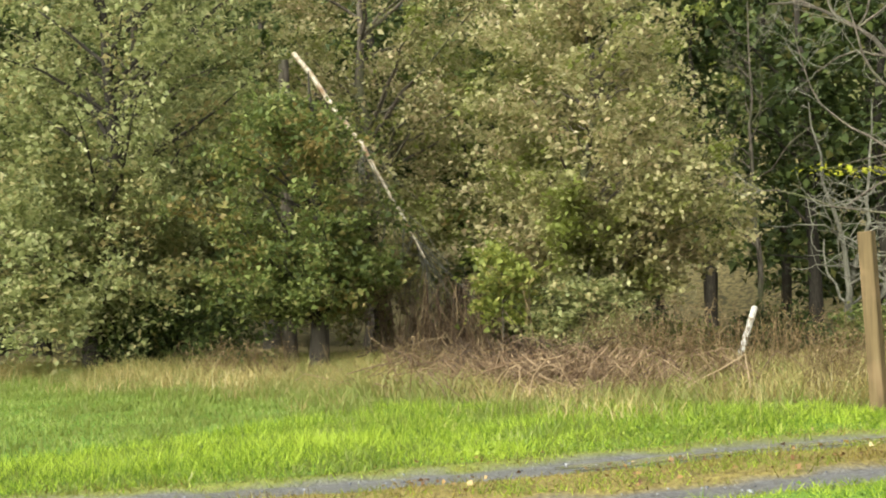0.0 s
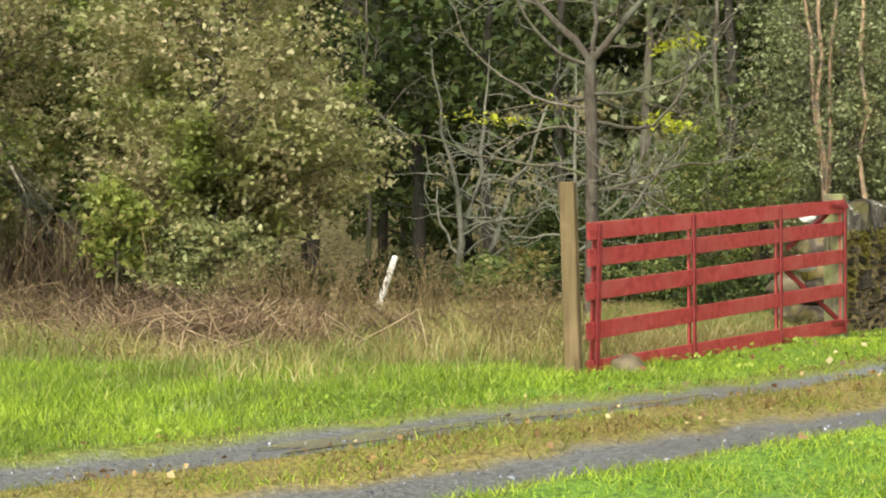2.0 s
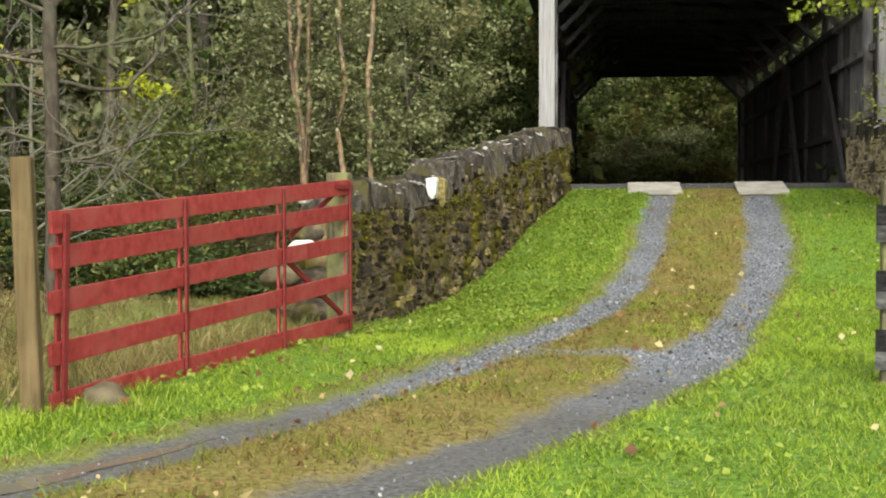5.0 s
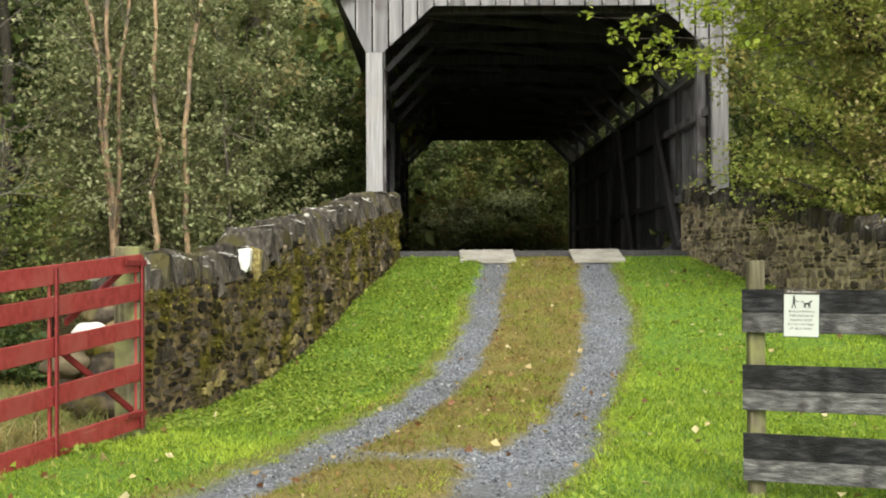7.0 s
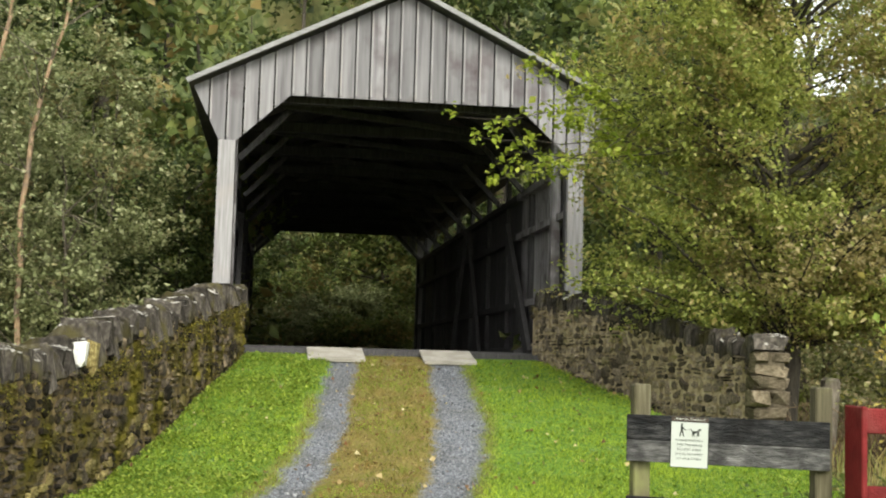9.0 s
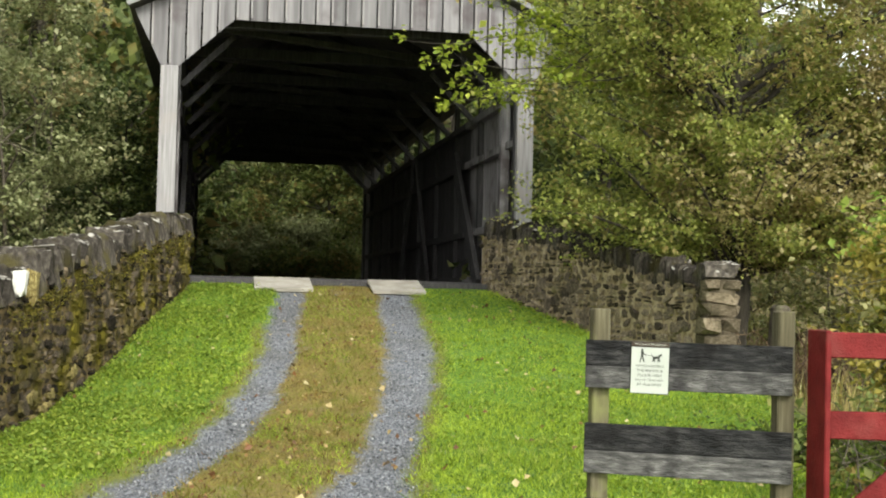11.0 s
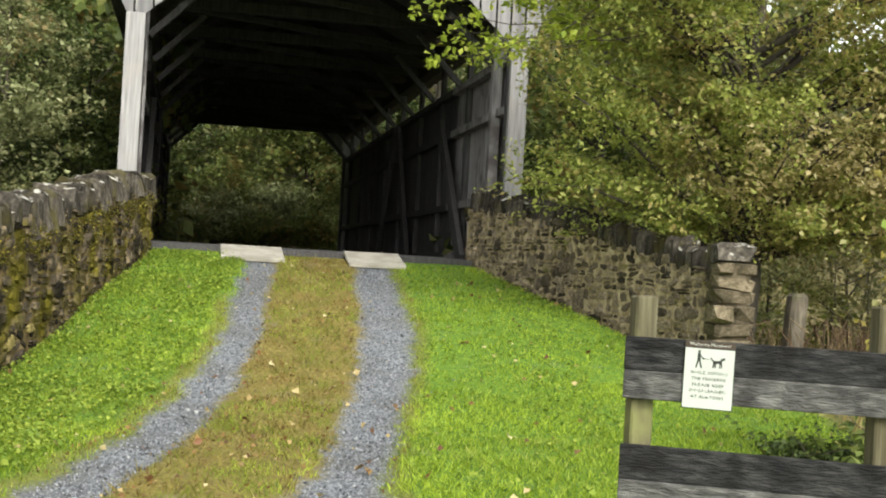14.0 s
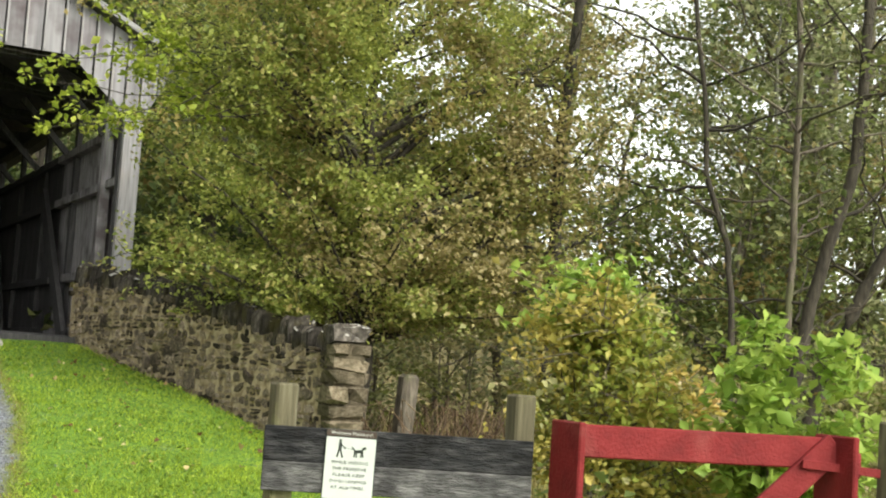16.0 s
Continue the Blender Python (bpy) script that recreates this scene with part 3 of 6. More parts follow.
def portal(parent, y, side):
    """The boarded gable over an opening: vertical boards with slanted corners."""
    edges = [-3.65]
    while edges[-1] < 3.4:
        edges.append(edges[-1] + R.uniform(0.24, 0.3))
    edges[-1] = 3.65
    for a, c in zip(edges[:-1], edges[1:]):
        cuts = sorted({a + 0.014, c - 0.014, *[k for k in (-3.2, -2.9, -2.0, 2.0, 2.9, 3.2, 0.0) if a + 0.01 < k < c - 0.01]})
        bm = bmesh.new()
        d = R.uniform(-0.006, 0.006)
        front = [bm.verts.new((x, y + d, portal_low(x))) for x in cuts] + [bm.verts.new((x, y + d, roof_z(x) - 0.03)) for x in reversed(cuts)]
        f = bm.faces.new(front)
        out = bmesh.ops.extrude_face_region(bm, geom=[f])["geom"]
        bmesh.ops.translate(bm, verts=[v for v in out if isinstance(v, bmesh.types.BMVert)], vec=(0, 0.03 * side, 0))
        bmesh.ops.recalc_face_normals(bm, faces=bm.faces)
        part("portal_board", bm, M_BOARD, parent)
        part("batten", box(pose(a + 0.03, y - 0.016 * side, (portal_low(a + 0.03) + roof_z(a + 0.03)) / 2), 0.03, 0.022, roof_z(a + 0.03) - portal_low(a + 0.03) - 0.08, 0.004), M_POST, parent)


def portal_backing(parent, y):
    """An added dark panel behind the gable that keeps skylight out of its joints."""
    bm = bmesh.new()
    f = bm.faces.new([bm.verts.new(p) for p in ((-3.45, y, 4.62), (-1.9, y, 4.5), (1.9, y, 4.5), (3.45, y, 4.62), (0, y, 6.28))])
    out = bmesh.ops.extrude_face_region(bm, geom=[f])["geom"]
    bmesh.ops.translate(bm, verts=[v for v in out if isinstance(v, bmesh.types.BMVert)], vec=(0, 0.02, 0))
    bmesh.ops.recalc_face_normals(bm, faces=bm.faces)
    return part("gable", bm, M_INSIDE, parent, "gable of grey vertical boards over an added dark backing panel")


portal(portal_backing(bridge, 0.05), 0.0, 1)
portal(portal_backing(bridge, LONG - 0.07), LONG, -1)
for s in (-1, 1):
    for y in (0.02, LONG - 0.02):
        part("portal_post", box(pose(3.045 * s, y, 1.62), 0.29, 0.12, 4.0), M_POST, bridge, "pale weathered corner post")
        part("portal_post", box(pose(2.94 * s, y + (0.16 if y < 1 else -0.16), 1.9), 0.1, 0.18, 3.6), M_INSIDE, bridge)
    # boarded side wall, open below the eaves
    y = 0.09
    while y < LONG - 0.1:
        w = R.uniform(0.26, 0.32)
        w = min(w, LONG - 0.09 - y)
        # paler boards up to 5.2 m paint the daylight's fall-off into the bridge
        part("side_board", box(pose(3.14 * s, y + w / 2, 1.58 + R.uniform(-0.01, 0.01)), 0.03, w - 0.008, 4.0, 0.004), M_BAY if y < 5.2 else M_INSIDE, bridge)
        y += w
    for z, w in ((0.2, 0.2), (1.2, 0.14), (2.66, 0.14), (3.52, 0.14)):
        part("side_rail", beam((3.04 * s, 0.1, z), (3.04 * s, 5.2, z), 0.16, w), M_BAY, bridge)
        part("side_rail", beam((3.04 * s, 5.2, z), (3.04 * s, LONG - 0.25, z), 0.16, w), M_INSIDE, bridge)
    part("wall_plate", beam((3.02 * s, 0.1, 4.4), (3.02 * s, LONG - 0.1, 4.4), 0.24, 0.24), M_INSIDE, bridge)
    # truss timbers
    for k in range(9):
        y = 1.3 + k * (LONG - 2.6) / 8
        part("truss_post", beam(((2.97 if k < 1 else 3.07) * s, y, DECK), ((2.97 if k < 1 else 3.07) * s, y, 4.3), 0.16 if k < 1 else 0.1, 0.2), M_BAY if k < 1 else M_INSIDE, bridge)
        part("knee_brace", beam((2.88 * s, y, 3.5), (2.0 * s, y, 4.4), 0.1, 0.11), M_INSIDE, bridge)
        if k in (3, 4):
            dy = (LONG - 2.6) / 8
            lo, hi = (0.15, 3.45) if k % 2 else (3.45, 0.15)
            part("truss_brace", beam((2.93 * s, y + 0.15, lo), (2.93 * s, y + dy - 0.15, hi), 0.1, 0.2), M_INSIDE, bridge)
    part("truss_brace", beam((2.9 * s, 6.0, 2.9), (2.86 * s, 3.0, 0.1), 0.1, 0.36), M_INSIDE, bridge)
    # roof slope
    a, c = Vector((0, 0, 6.4)), Vector((3.74 * s, 0, 6.4 - 0.492 * 3.74))
    m = Matrix.Translation((a + c) / 2 + Vector((0, LONG / 2, 0.03))) @ pose(0, 0, 0, 0, math.degrees(math.atan(0.492)) * s, 0)
    slope = part("roof_slope", box(m, (c - a).length, LONG + 0.5, 0.05), M_ROOF, bridge)
    for y in (-0.27, LONG + 0.27):
        m2 = Matrix.Translation((a + c) / 2 + Vector((0, y, 0.01))) @ pose(0, 0, 0, 0, math.degrees(math.atan(0.492)) * s, 0)
        part("barge_board", box(m2, (c - a).length + 0.03, 0.04, 0.085), M_EDGE, slope, "pale roof edge board")
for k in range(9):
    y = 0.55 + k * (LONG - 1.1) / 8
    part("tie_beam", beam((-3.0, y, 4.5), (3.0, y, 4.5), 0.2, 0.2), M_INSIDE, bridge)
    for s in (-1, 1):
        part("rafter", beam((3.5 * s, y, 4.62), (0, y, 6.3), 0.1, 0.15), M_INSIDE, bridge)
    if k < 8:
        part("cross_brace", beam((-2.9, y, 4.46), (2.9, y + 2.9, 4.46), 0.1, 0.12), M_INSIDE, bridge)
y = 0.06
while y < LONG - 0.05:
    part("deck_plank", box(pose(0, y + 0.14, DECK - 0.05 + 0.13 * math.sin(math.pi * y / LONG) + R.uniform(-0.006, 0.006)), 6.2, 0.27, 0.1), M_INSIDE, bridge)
    y += 0.282
for x in (-2.4, 0, 2.4):
    part("stringer", beam((x, 0.1, -0.3), (x, LONG - 0.1, -0.3), 0.3, 0.38), M_INSIDE, bridge)
for y in (0.75, LONG - 0.75):
    tagged(part("abutment", box(pose(0, y, -1.95), 6.6, 1.3, 2.9, 0.03), M_STONE), "rubble stone bridge abutment", "abutment", kind="structure")
for x, w in ((-1.09, 0.95), (0.8, 0.88)):
    bm = box(pose(x, -0.38, 0.02, 11.5), w, 0.92, 0.07, 0.012, 0.004)
    tagged(part("concrete_slab", bm, M_CONC), "pale concrete approach slab at the bridge deck", "slab", group="approach slabs")


# ---- rubble stone walls ----
def stone_mesh(k):
    """One of several rough stones of unit size: a block with an uneven, chipped face."""
    rng = np.random.default_rng(100 + k)
    bm = bmesh.new()
    bmesh.ops.create_cube(bm, size=1.0)
    bmesh.ops.bevel(bm, geom=list(bm.edges), offset=0.13, segments=1, affect="EDGES")
    for v in bm.verts:
        v.co += Vector(rng.normal(0, 0.06, 3))
    me = bpy.data.meshes.new("stone")
    bm.to_mesh(me)
    bm.free()
    return me


STONES = [stone_mesh(k) for k in range(14)]


def rubble_mesh(k):
    """A flat-faced rubble stone of unit size with an irregular many-sided outline, y out of the wall."""
    rng = np.random.default_rng(500 + k)
    sides = int(rng.integers(5, 9))
    a = np.sort(np.linspace(0, 2 * np.pi, sides, endpoint=False) + rng.uniform(-0.3, 0.3, sides))
    reach = 0.5 * (np.abs(np.cos(a)) ** 6 + np.abs(np.sin(a)) ** 6) ** (-1 / 6) * rng.uniform(0.78, 1.14, sides)
    lean = rng.normal(0, 0.12, 2)
    verts, faces = [], []
    for depth, grow in ((-0.5, 1.0), (0.22, 0.97), (0.5, 0.78)):
        for c, r in zip(a, reach):
            x, z = math.cos(c) * r * grow, math.sin(c) * r * grow
            verts.append((x, depth + (rng.normal(0, 0.07) + lean[0] * x + lean[1] * z) * (depth > 0), z))
    verts.append((0.0, 0.52 + rng.normal(0, 0.1), 0.0))
    for ring in (0, sides):
        for i in range(sides):
            j = (i + 1) % sides
            faces.append((ring + i, ring + j, ring + sides + j, ring + sides + i))
    faces += [(2 * sides + i, 2 * sides + (i + 1) % sides, 3 * sides) for i in range(sides)]
    me = bpy.data.meshes.new("stone")
    me.from_pydata(verts, [], faces)
    bm = bmesh.new()
    bm.from_mesh(me)
    bmesh.ops.recalc_face_normals(bm, faces=bm.faces)
    bm.to_mesh(me)
    bm.free()
    return me


RUBBLE = [rubble_mesh(k) for k in range(18)]
STONE_SETS = {}


def stones_of(mat, kinds=STONES):
    key = (mat.name, len(kinds))
    if key not in STONE_SETS:
        made = []
        for s in kinds:
            c = s.copy()
            c.materials.clear()
            c.materials.append(mat)
            made.append(c)
        STONE_SETS[key] = made
    return STONE_SETS[key]


COPING_SETS = {}


def coping_of(mat):
    """Upright coping stones: blocks that narrow to an uneven, rounded top."""
    if mat.name not in COPING_SETS:
        made = []
        for k in range(10):
            rng = np.random.default_rng(300 + k)
            c = STONES[k].copy()
            for v in c.vertices:
                if v.co.z > 0.2:
                    v.co.x = v.co.x * rng.uniform(0.55, 0.85) + rng.normal(0, 0.03)
                    v.co.z += rng.normal(0, 0.05)
            c.materials.clear()
            c.materials.append(mat)
            made.append(c)
        COPING_SETS[mat.name] = made
    return COPING_SETS[mat.name]


def frame_at(p, q, u, z, out):
    """A pose on the wall face from p to q: u metres along it, z up, x along the wall and y out of the face."""
    d = Vector((q[0] - p[0], q[1] - p[1], 0)).normalized()
    nrm = Vector((-d.y, d.x, 0)) * out
    o = Vector((p[0], p[1], 0)) + d * u
    m = Matrix((d, nrm, (0, 0, 1))).transposed().to_4x4()
    m.translation = Vector((o.x, o.y, z))
    return m


def lay_wall(name, label, p, q, out, top, mat, coping, parts_from, thick=0.5, course=0.135, wide=0.24, cope_high=0.27, mortar=None):
    """A rubble wall whose seen face runs from p to q (near end first); top: (u, z) of the coping's top."""
    wall = thing(name, label, "stone wall", kind="structure")
    length = math.hypot(q[0] - p[0], q[1] - p[1])
    us, zs = zip(*top)

    def low(u):
        m = frame_at(p, q, u, 0, out)
        return ground_z(*(m @ Vector((0, 0.15, 0))).to_2d()) - 0.08

    # core
    bm = bmesh.new()
    grid = np.linspace(0, length, int(length / 0.4) + 2)
    ring = []
    for u in grid:
        m, t = frame_at(p, q, u, 0, out), float(np.interp(u, us, zs)) - cope_high
        ring.append([bm.verts.new(m @ Vector((0, yy, zz))) for yy, zz in ((0.0, low(u) - 0.3), (0.0, t), (-thick + 0.04, t), (-thick + 0.04, low(u) - 1.2))])
    for a, c in zip(ring[:-1], ring[1:]):
        for i in range(4):
            bm.faces.new((a[i], a[(i + 1) % 4], c[(i + 1) % 4], c[i]))
    bm.faces.new(ring[0]), bm.faces.new(ring[-1])
    bmesh.ops.recalc_face_normals(bm, faces=bm.faces)
    part("wall_core", bm, mortar, wall)
    rest_v, rest_f, count = [], [], 0
    z0 = min(low(u) for u in grid)
    z1 = max(zs)
    z = z0
    placed = []
    while z < z1:
        h = course * R.uniform(0.6, 1.45)
        u = R.uniform(-0.1, 0.05)
        while u < length:
            w = wide * R.uniform(0.4, 1.7)
            c = u + w / 2
            t = float(np.interp(c, us, zs)) - cope_high
            if 0 < c < length and low(c) - h < z < t:
                if R.uniform() < 0.26 and w > wide * 0.6:
                    # two thin slabs in place of one stone
                    for dz in (0.25, 0.75):
                        placed.append((c, z + h * dz, w * R.uniform(0.75, 0.98), h * 0.36, R.uniform(0.03, 0.075), R.normal(0, 5)))
                else:
                    placed.append((c, z + h / 2 + R.normal(0, 0.012), w * R.uniform(0.7, 0.97), h * R.uniform(0.64, 0.97), R.uniform(0.03, 0.08), R.normal(0, 10)))
            u += w
        z += h
    for _ in range(int(length * 3)):
        # larger stones among the small
        c = R.uniform(0.1, length - 0.1)
        t = float(np.interp(c, us, zs)) - cope_high
        placed.append((c, low(c) + 0.08 + (t - low(c) - 0.2) * R.uniform(0, 0.9) ** 1.3, R.uniform(0.2, 0.38), R.uniform(0.13, 0.24), R.uniform(0.06, 0.1), R.normal(0, 10)))
    lib = stones_of(mat, RUBBLE)
    for c, zz, w, h, d, tilt in sorted(placed):
        m = frame_at(p, q, c, zz, out) @ pose(0, -0.008 + R.normal(0, 0.006), 0, R.normal(0, 3), tilt, R.normal(0, 3)) @ Matrix.Diagonal((w, d, h, 1))
        s = lib[R.integers(len(lib))]
        if count < parts_from:
            ob = new("stone", s)
            ob.parent = wall
            ob.matrix_basis = m
            count += 1
        else:
            rest_v.append((m, s))
    if rest_v:
        vs, fs, base = [], [], 0
        for m, s in rest_v:
            co = np.empty(len(s.vertices) * 3)
            s.vertices.foreach_get("co", co)
            mm = np.array(m)
            vs.append(co.reshape(-1, 3) @ mm[:3, :3].T + mm[:3, 3])
            fs += [[base + i for i in f.vertices] for f in s.polygons]
            base += len(s.vertices)
        me = bpy.data.meshes.new("stones")
        me.from_pydata(np.concatenate(vs).tolist(), [], fs)
        tagged(part_of("stones", me, mat, wall), kind="stuff")
    # upright coping stones
    u = 0.0
    cl = coping_of(coping)
    while u < length - 0.03:
        w = R.uniform(0.06, 0.2)
        c = min(u + w / 2, length)
        t = float(np.interp(c, us, zs)) + R.normal(-0.015, 0.04)
        hh = cope_high * R.uniform(0.95, 1.4)
        m = frame_at(p, q, c, t - hh / 2, out) @ pose(0, -thick / 2 + R.normal(0, 0.012), 0, R.normal(0, 3), R.normal(0, 5), R.normal(0, 4)) @ Matrix.Diagonal((w * R.uniform(0.74, 0.96), thick + R.normal(0.02, 0.02), hh, 1))
        ob = new("coping_stone", cl[R.integers(len(cl))])
        ob.parent = wall
        ob.matrix_basis = m
        u += w
    return wall


left_wall = lay_wall("wall_left", "mossy rubble stone wall with upright coping stones", (-4.58, -11.5), (-2.62, -0.35), -1, [(0, -0.07), (2.6, 0.0), (3.4, 0.06), (3.5, 0.25), (4.3, 0.3), (6.5, 0.58), (8.3, 0.84), (11.32, 1.14)], M_STONEL, M_COPING, 300, course=0.105, wide=0.2, cope_high=0.3, mortar=M_MORTARL)
right_wall = lay_wall("wall_right", "tan rubble stone wall with upright coping stones", (3.68, -7.2), (2.42, 0.4), 1, [(0, 0.28), (0.6, 0.36), (1.4, 0.46), (2.3, 0.62), (3.6, 0.8), (5.2, 1.02), (7.1, 1.2), (7.7, 1.22)], M_STONE, M_COPING, 300, thick=0.3, course=0.105, wide=0.2, mortar=M_MORTARR)


def wall_moss(parent, p, q, out, top, cope_high, n_tufts, seed):
    """Small cushions of moss and fern hanging under the coping and in patches of the face."""
    rng = np.random.default_rng(seed)
    length = math.hypot(q[0] - p[0], q[1] - p[1])
    us, zs = zip(*top)
    where = []
    for _ in range(n_tufts):
        u = rng.uniform(0, length)
        drop = abs(rng.normal(0, 0.16)) if rng.uniform() < 0.75 else rng.uniform(0, 0.9)
        z = float(np.interp(u, us, zs)) - cope_high - drop
        if speckle(np.array(u * 1.3), np.array(z * 2.2), 9) < rng.uniform(-0.6, 0.5):
            continue
        o = np.array(frame_at(p, q, u, z, out) @ Vector((0, 0.03, 0)))
        where.append(o + rng.normal(0, 0.03, (14, 3)) * [1, 1, 0.8])
    me = leaf_mesh("moss", np.concatenate(where), 0.022, rng, 0.4, 0.7)
    tagged(part_of("moss", me, L_MOSS, parent, "yellow-green moss under the coping"), kind="stuff")


L_MOSS = foliage("wall_moss", [(0.0, (0.05, 0.045, 0.008)), (0.5, (0.13, 0.115, 0.018)), (0.9, (0.24, 0.2, 0.03)), (1.0, (0.36, 0.28, 0.05))], 0.15)
wall_moss(left_wall, (-4.58, -11.5), (-2.62, -0.35), -1, [(0, -0.07), (3.4, 0.06), (4.3, 0.3), (11.32, 1.14)], 0.3, 900, 401)
wall_moss(right_wall, (3.68, -7.2), (2.42, 0.4), 1, [(0, 0.28), (2.3, 0.62), (7.7, 1.22)], 0.27, 150, 402)


for u, z, mat, size, lab in ((2.74, -0.08, M_LICHEN, (0.12, 0.15, 0.25), "white lichened coping stone"), (3.15, -0.14, M_YSTONE, (0.13, 0.14, 0.32), "pale yellow lichened coping stone")):
    ob = new("coping_stone", stones_of(mat)[5 if mat is M_LICHEN else 8])
    ob.parent = left_wall
    ob["label"] = lab
    ob.matrix_basis = frame_at((-4.58, -11.5), (-2.62, -0.35), u, z, -1) @ pose(0, 0.02, 0, 0, 9, 0) @ Matrix.Diagonal((*size, 1))
for k in range(16):
    u = R.uniform(1.2, 6.0)
    at = frame_at((-4.58, -11.5), (-2.62, -0.35), u, 0, -1)
    ob = new("stone", stones_of(M_YSTONE, RUBBLE)[k])
    ob.parent = left_wall
    ob["label"] = "ochre lichened stone low in the wall"
    ob.matrix_basis = frame_at((-4.58, -11.5), (-2.62, -0.35), u, ground_z(*(at @ Vector((0, 0.15, 0))).to_2d()) + R.uniform(0.02, 0.34), -1) @ pose(0, 0.012, 0, 0, R.normal(0, 10), 0) @ Matrix.Diagonal((R.uniform(0.14, 0.3), 0.06, R.uniform(0.07, 0.14), 1))
pillar = thing("stone_pillar", "pale stacked stone pillar ending the wall", "pillar", kind="structure")
z, k = ground_z(3.95, -7.3) - 0.05, 0
while z < 0.05:
    h = R.uniform(0.1, 0.2)
    n_across = 2 if k % 3 == 1 else 1
    for j in range(n_across):
        ob = new("stone", stones_of(M_PALESTONE)[(k * 3 + j) % 14])
        ob.parent = pillar
        w = 0.43 * R.uniform(0.9, 1.06) / n_across
        ob.matrix_basis = pose(3.76 + R.normal(0, 0.012) + (j - (n_across - 1) / 2) * w, -7.25, z + h / 2, R.normal(0, 2), R.normal(0, 2.5), -9 + R.normal(0, 4)) @ Matrix.Diagonal((w * R.uniform(0.95, 1.02), 0.5, h * 0.98, 1))
    z += h
    k += 1
ob = new("cap_stone", stones_of(M_COPING)[2])
ob.parent = pillar
ob.matrix_basis = pose(3.76, -7.25, z + 0.1, 0, 0, -9) @ Matrix.Diagonal((0.47, 0.5, 0.24, 1))
part("pillar_core", box(pose(3.76, -7.25, (z + ground_z(3.9, -7.3)) / 2, 0, 0, -9), 0.34, 0.4, z - ground_z(3.9, -7.3), 0.01), M_MORTAR, pillar)


# ---- big red gate on its posts ----
def red_gate():
    gate = thing("farm_gate", "red painted five-board farm gate, standing closed on the verge", "gate")
    p, q = Vector((-5.2, -17.2, 0)), Vector((-4.32, -12.77, 0))
    d = (q - p).normalized()
    nrm = Vector((d.y, -d.x, 0))
    L = (q - p).length

    def at(u, z, off=0.0):
        return p + d * u + nrm * off + Vector((0, 0, z))

    tops = [(-0.334, -0.06), (-0.538, -0.282), (-0.795, -0.565), (-1.095, -0.907), (-1.385, -1.273)]
    for i, (a, c) in enumerate(tops):
        h = 0.135 if i < 4 else 0.14
        part("board", beam(at(-0.03 - 0.02 * (i > 1), a - h / 2), at(L, c - h / 2), 0.025, h, 0.004), M_RED, gate)
    for u, w in ((0.1, 0.05), (1.5, 0.05), (3.08, 0.05), (L - 0.03, 0.06)):
        z0, z1 = np.interp(u, [0, L], [-0.36, -0.09]), np.interp(u, [0, L], [-1.5, -1.42])
        for off in (0.026, -0.026):
            part("batten", beam(at(u - 0.05 * (u < 1), z1, off), at(u, z0 + 0.01, off), 0.018, w, 0.003), M_REDHW if off > 0 else M_RED, gate)
    part("brace", beam(at(3.1, -0.66, -0.05), at(L - 0.05, -1.28, -0.05), 0.02, 0.05, 0.003), M_REDHW, gate)
    part("brace", beam(at(3.35, -0.55, -0.05), at(L - 0.05, -0.12, -0.05), 0.02, 0.05, 0.003), M_REDHW, gate)
    for z in (-0.13, -1.3):
        part("hinge_strap", beam(at(L - 0.35, z, 0.03), at(L + 0.03, z, 0.03), 0.012, 0.04, 0.002), M_REDHW, gate)
    return gate


red_gate()
tagged(part("gate_post", beam((-5.225, -17.43, -1.75), (-5.275, -17.44, -0.03), 0.115, 0.115, 0.008), M_GPOST), "tall tan timber post beside the red gate", "post")
tagged(part("gate_post", beam((-4.42, -12.72, -1.7), (-4.42, -12.72, 0.0), 0.2, 0.2, 0.012), M_FPOST), "weathered timber hinge post behind the red gate", "post")


def boulder(name, at, sx, sy, sz, mat, label, seed):
    bm = bmesh.new()
    bmesh.ops.create_icosphere(bm, subdivisions=3, radius=1.0)
    for v in bm.verts:
        v.co *= 1 + 0.28 * noise.noise(v.co * 1.3 + Vector((seed * 7.1, 0, 0))) + 0.08 * noise.noise(v.co * 4 + Vector((seed, 3, 0)))
        v.co = Vector((v.co.x * sx, v.co.y * sy, v.co.z * sz))
    for f in bm.faces:
        f.smooth = True
    ob = part(name, bm, mat)
    ob.location = at
    return tagged(ob, label, "boulder")


boulder("boulder", (-5.0, -16.95, -1.45), 0.14, 0.14, 0.095, M_BOULDER, "tan boulder under the red gate", 1)
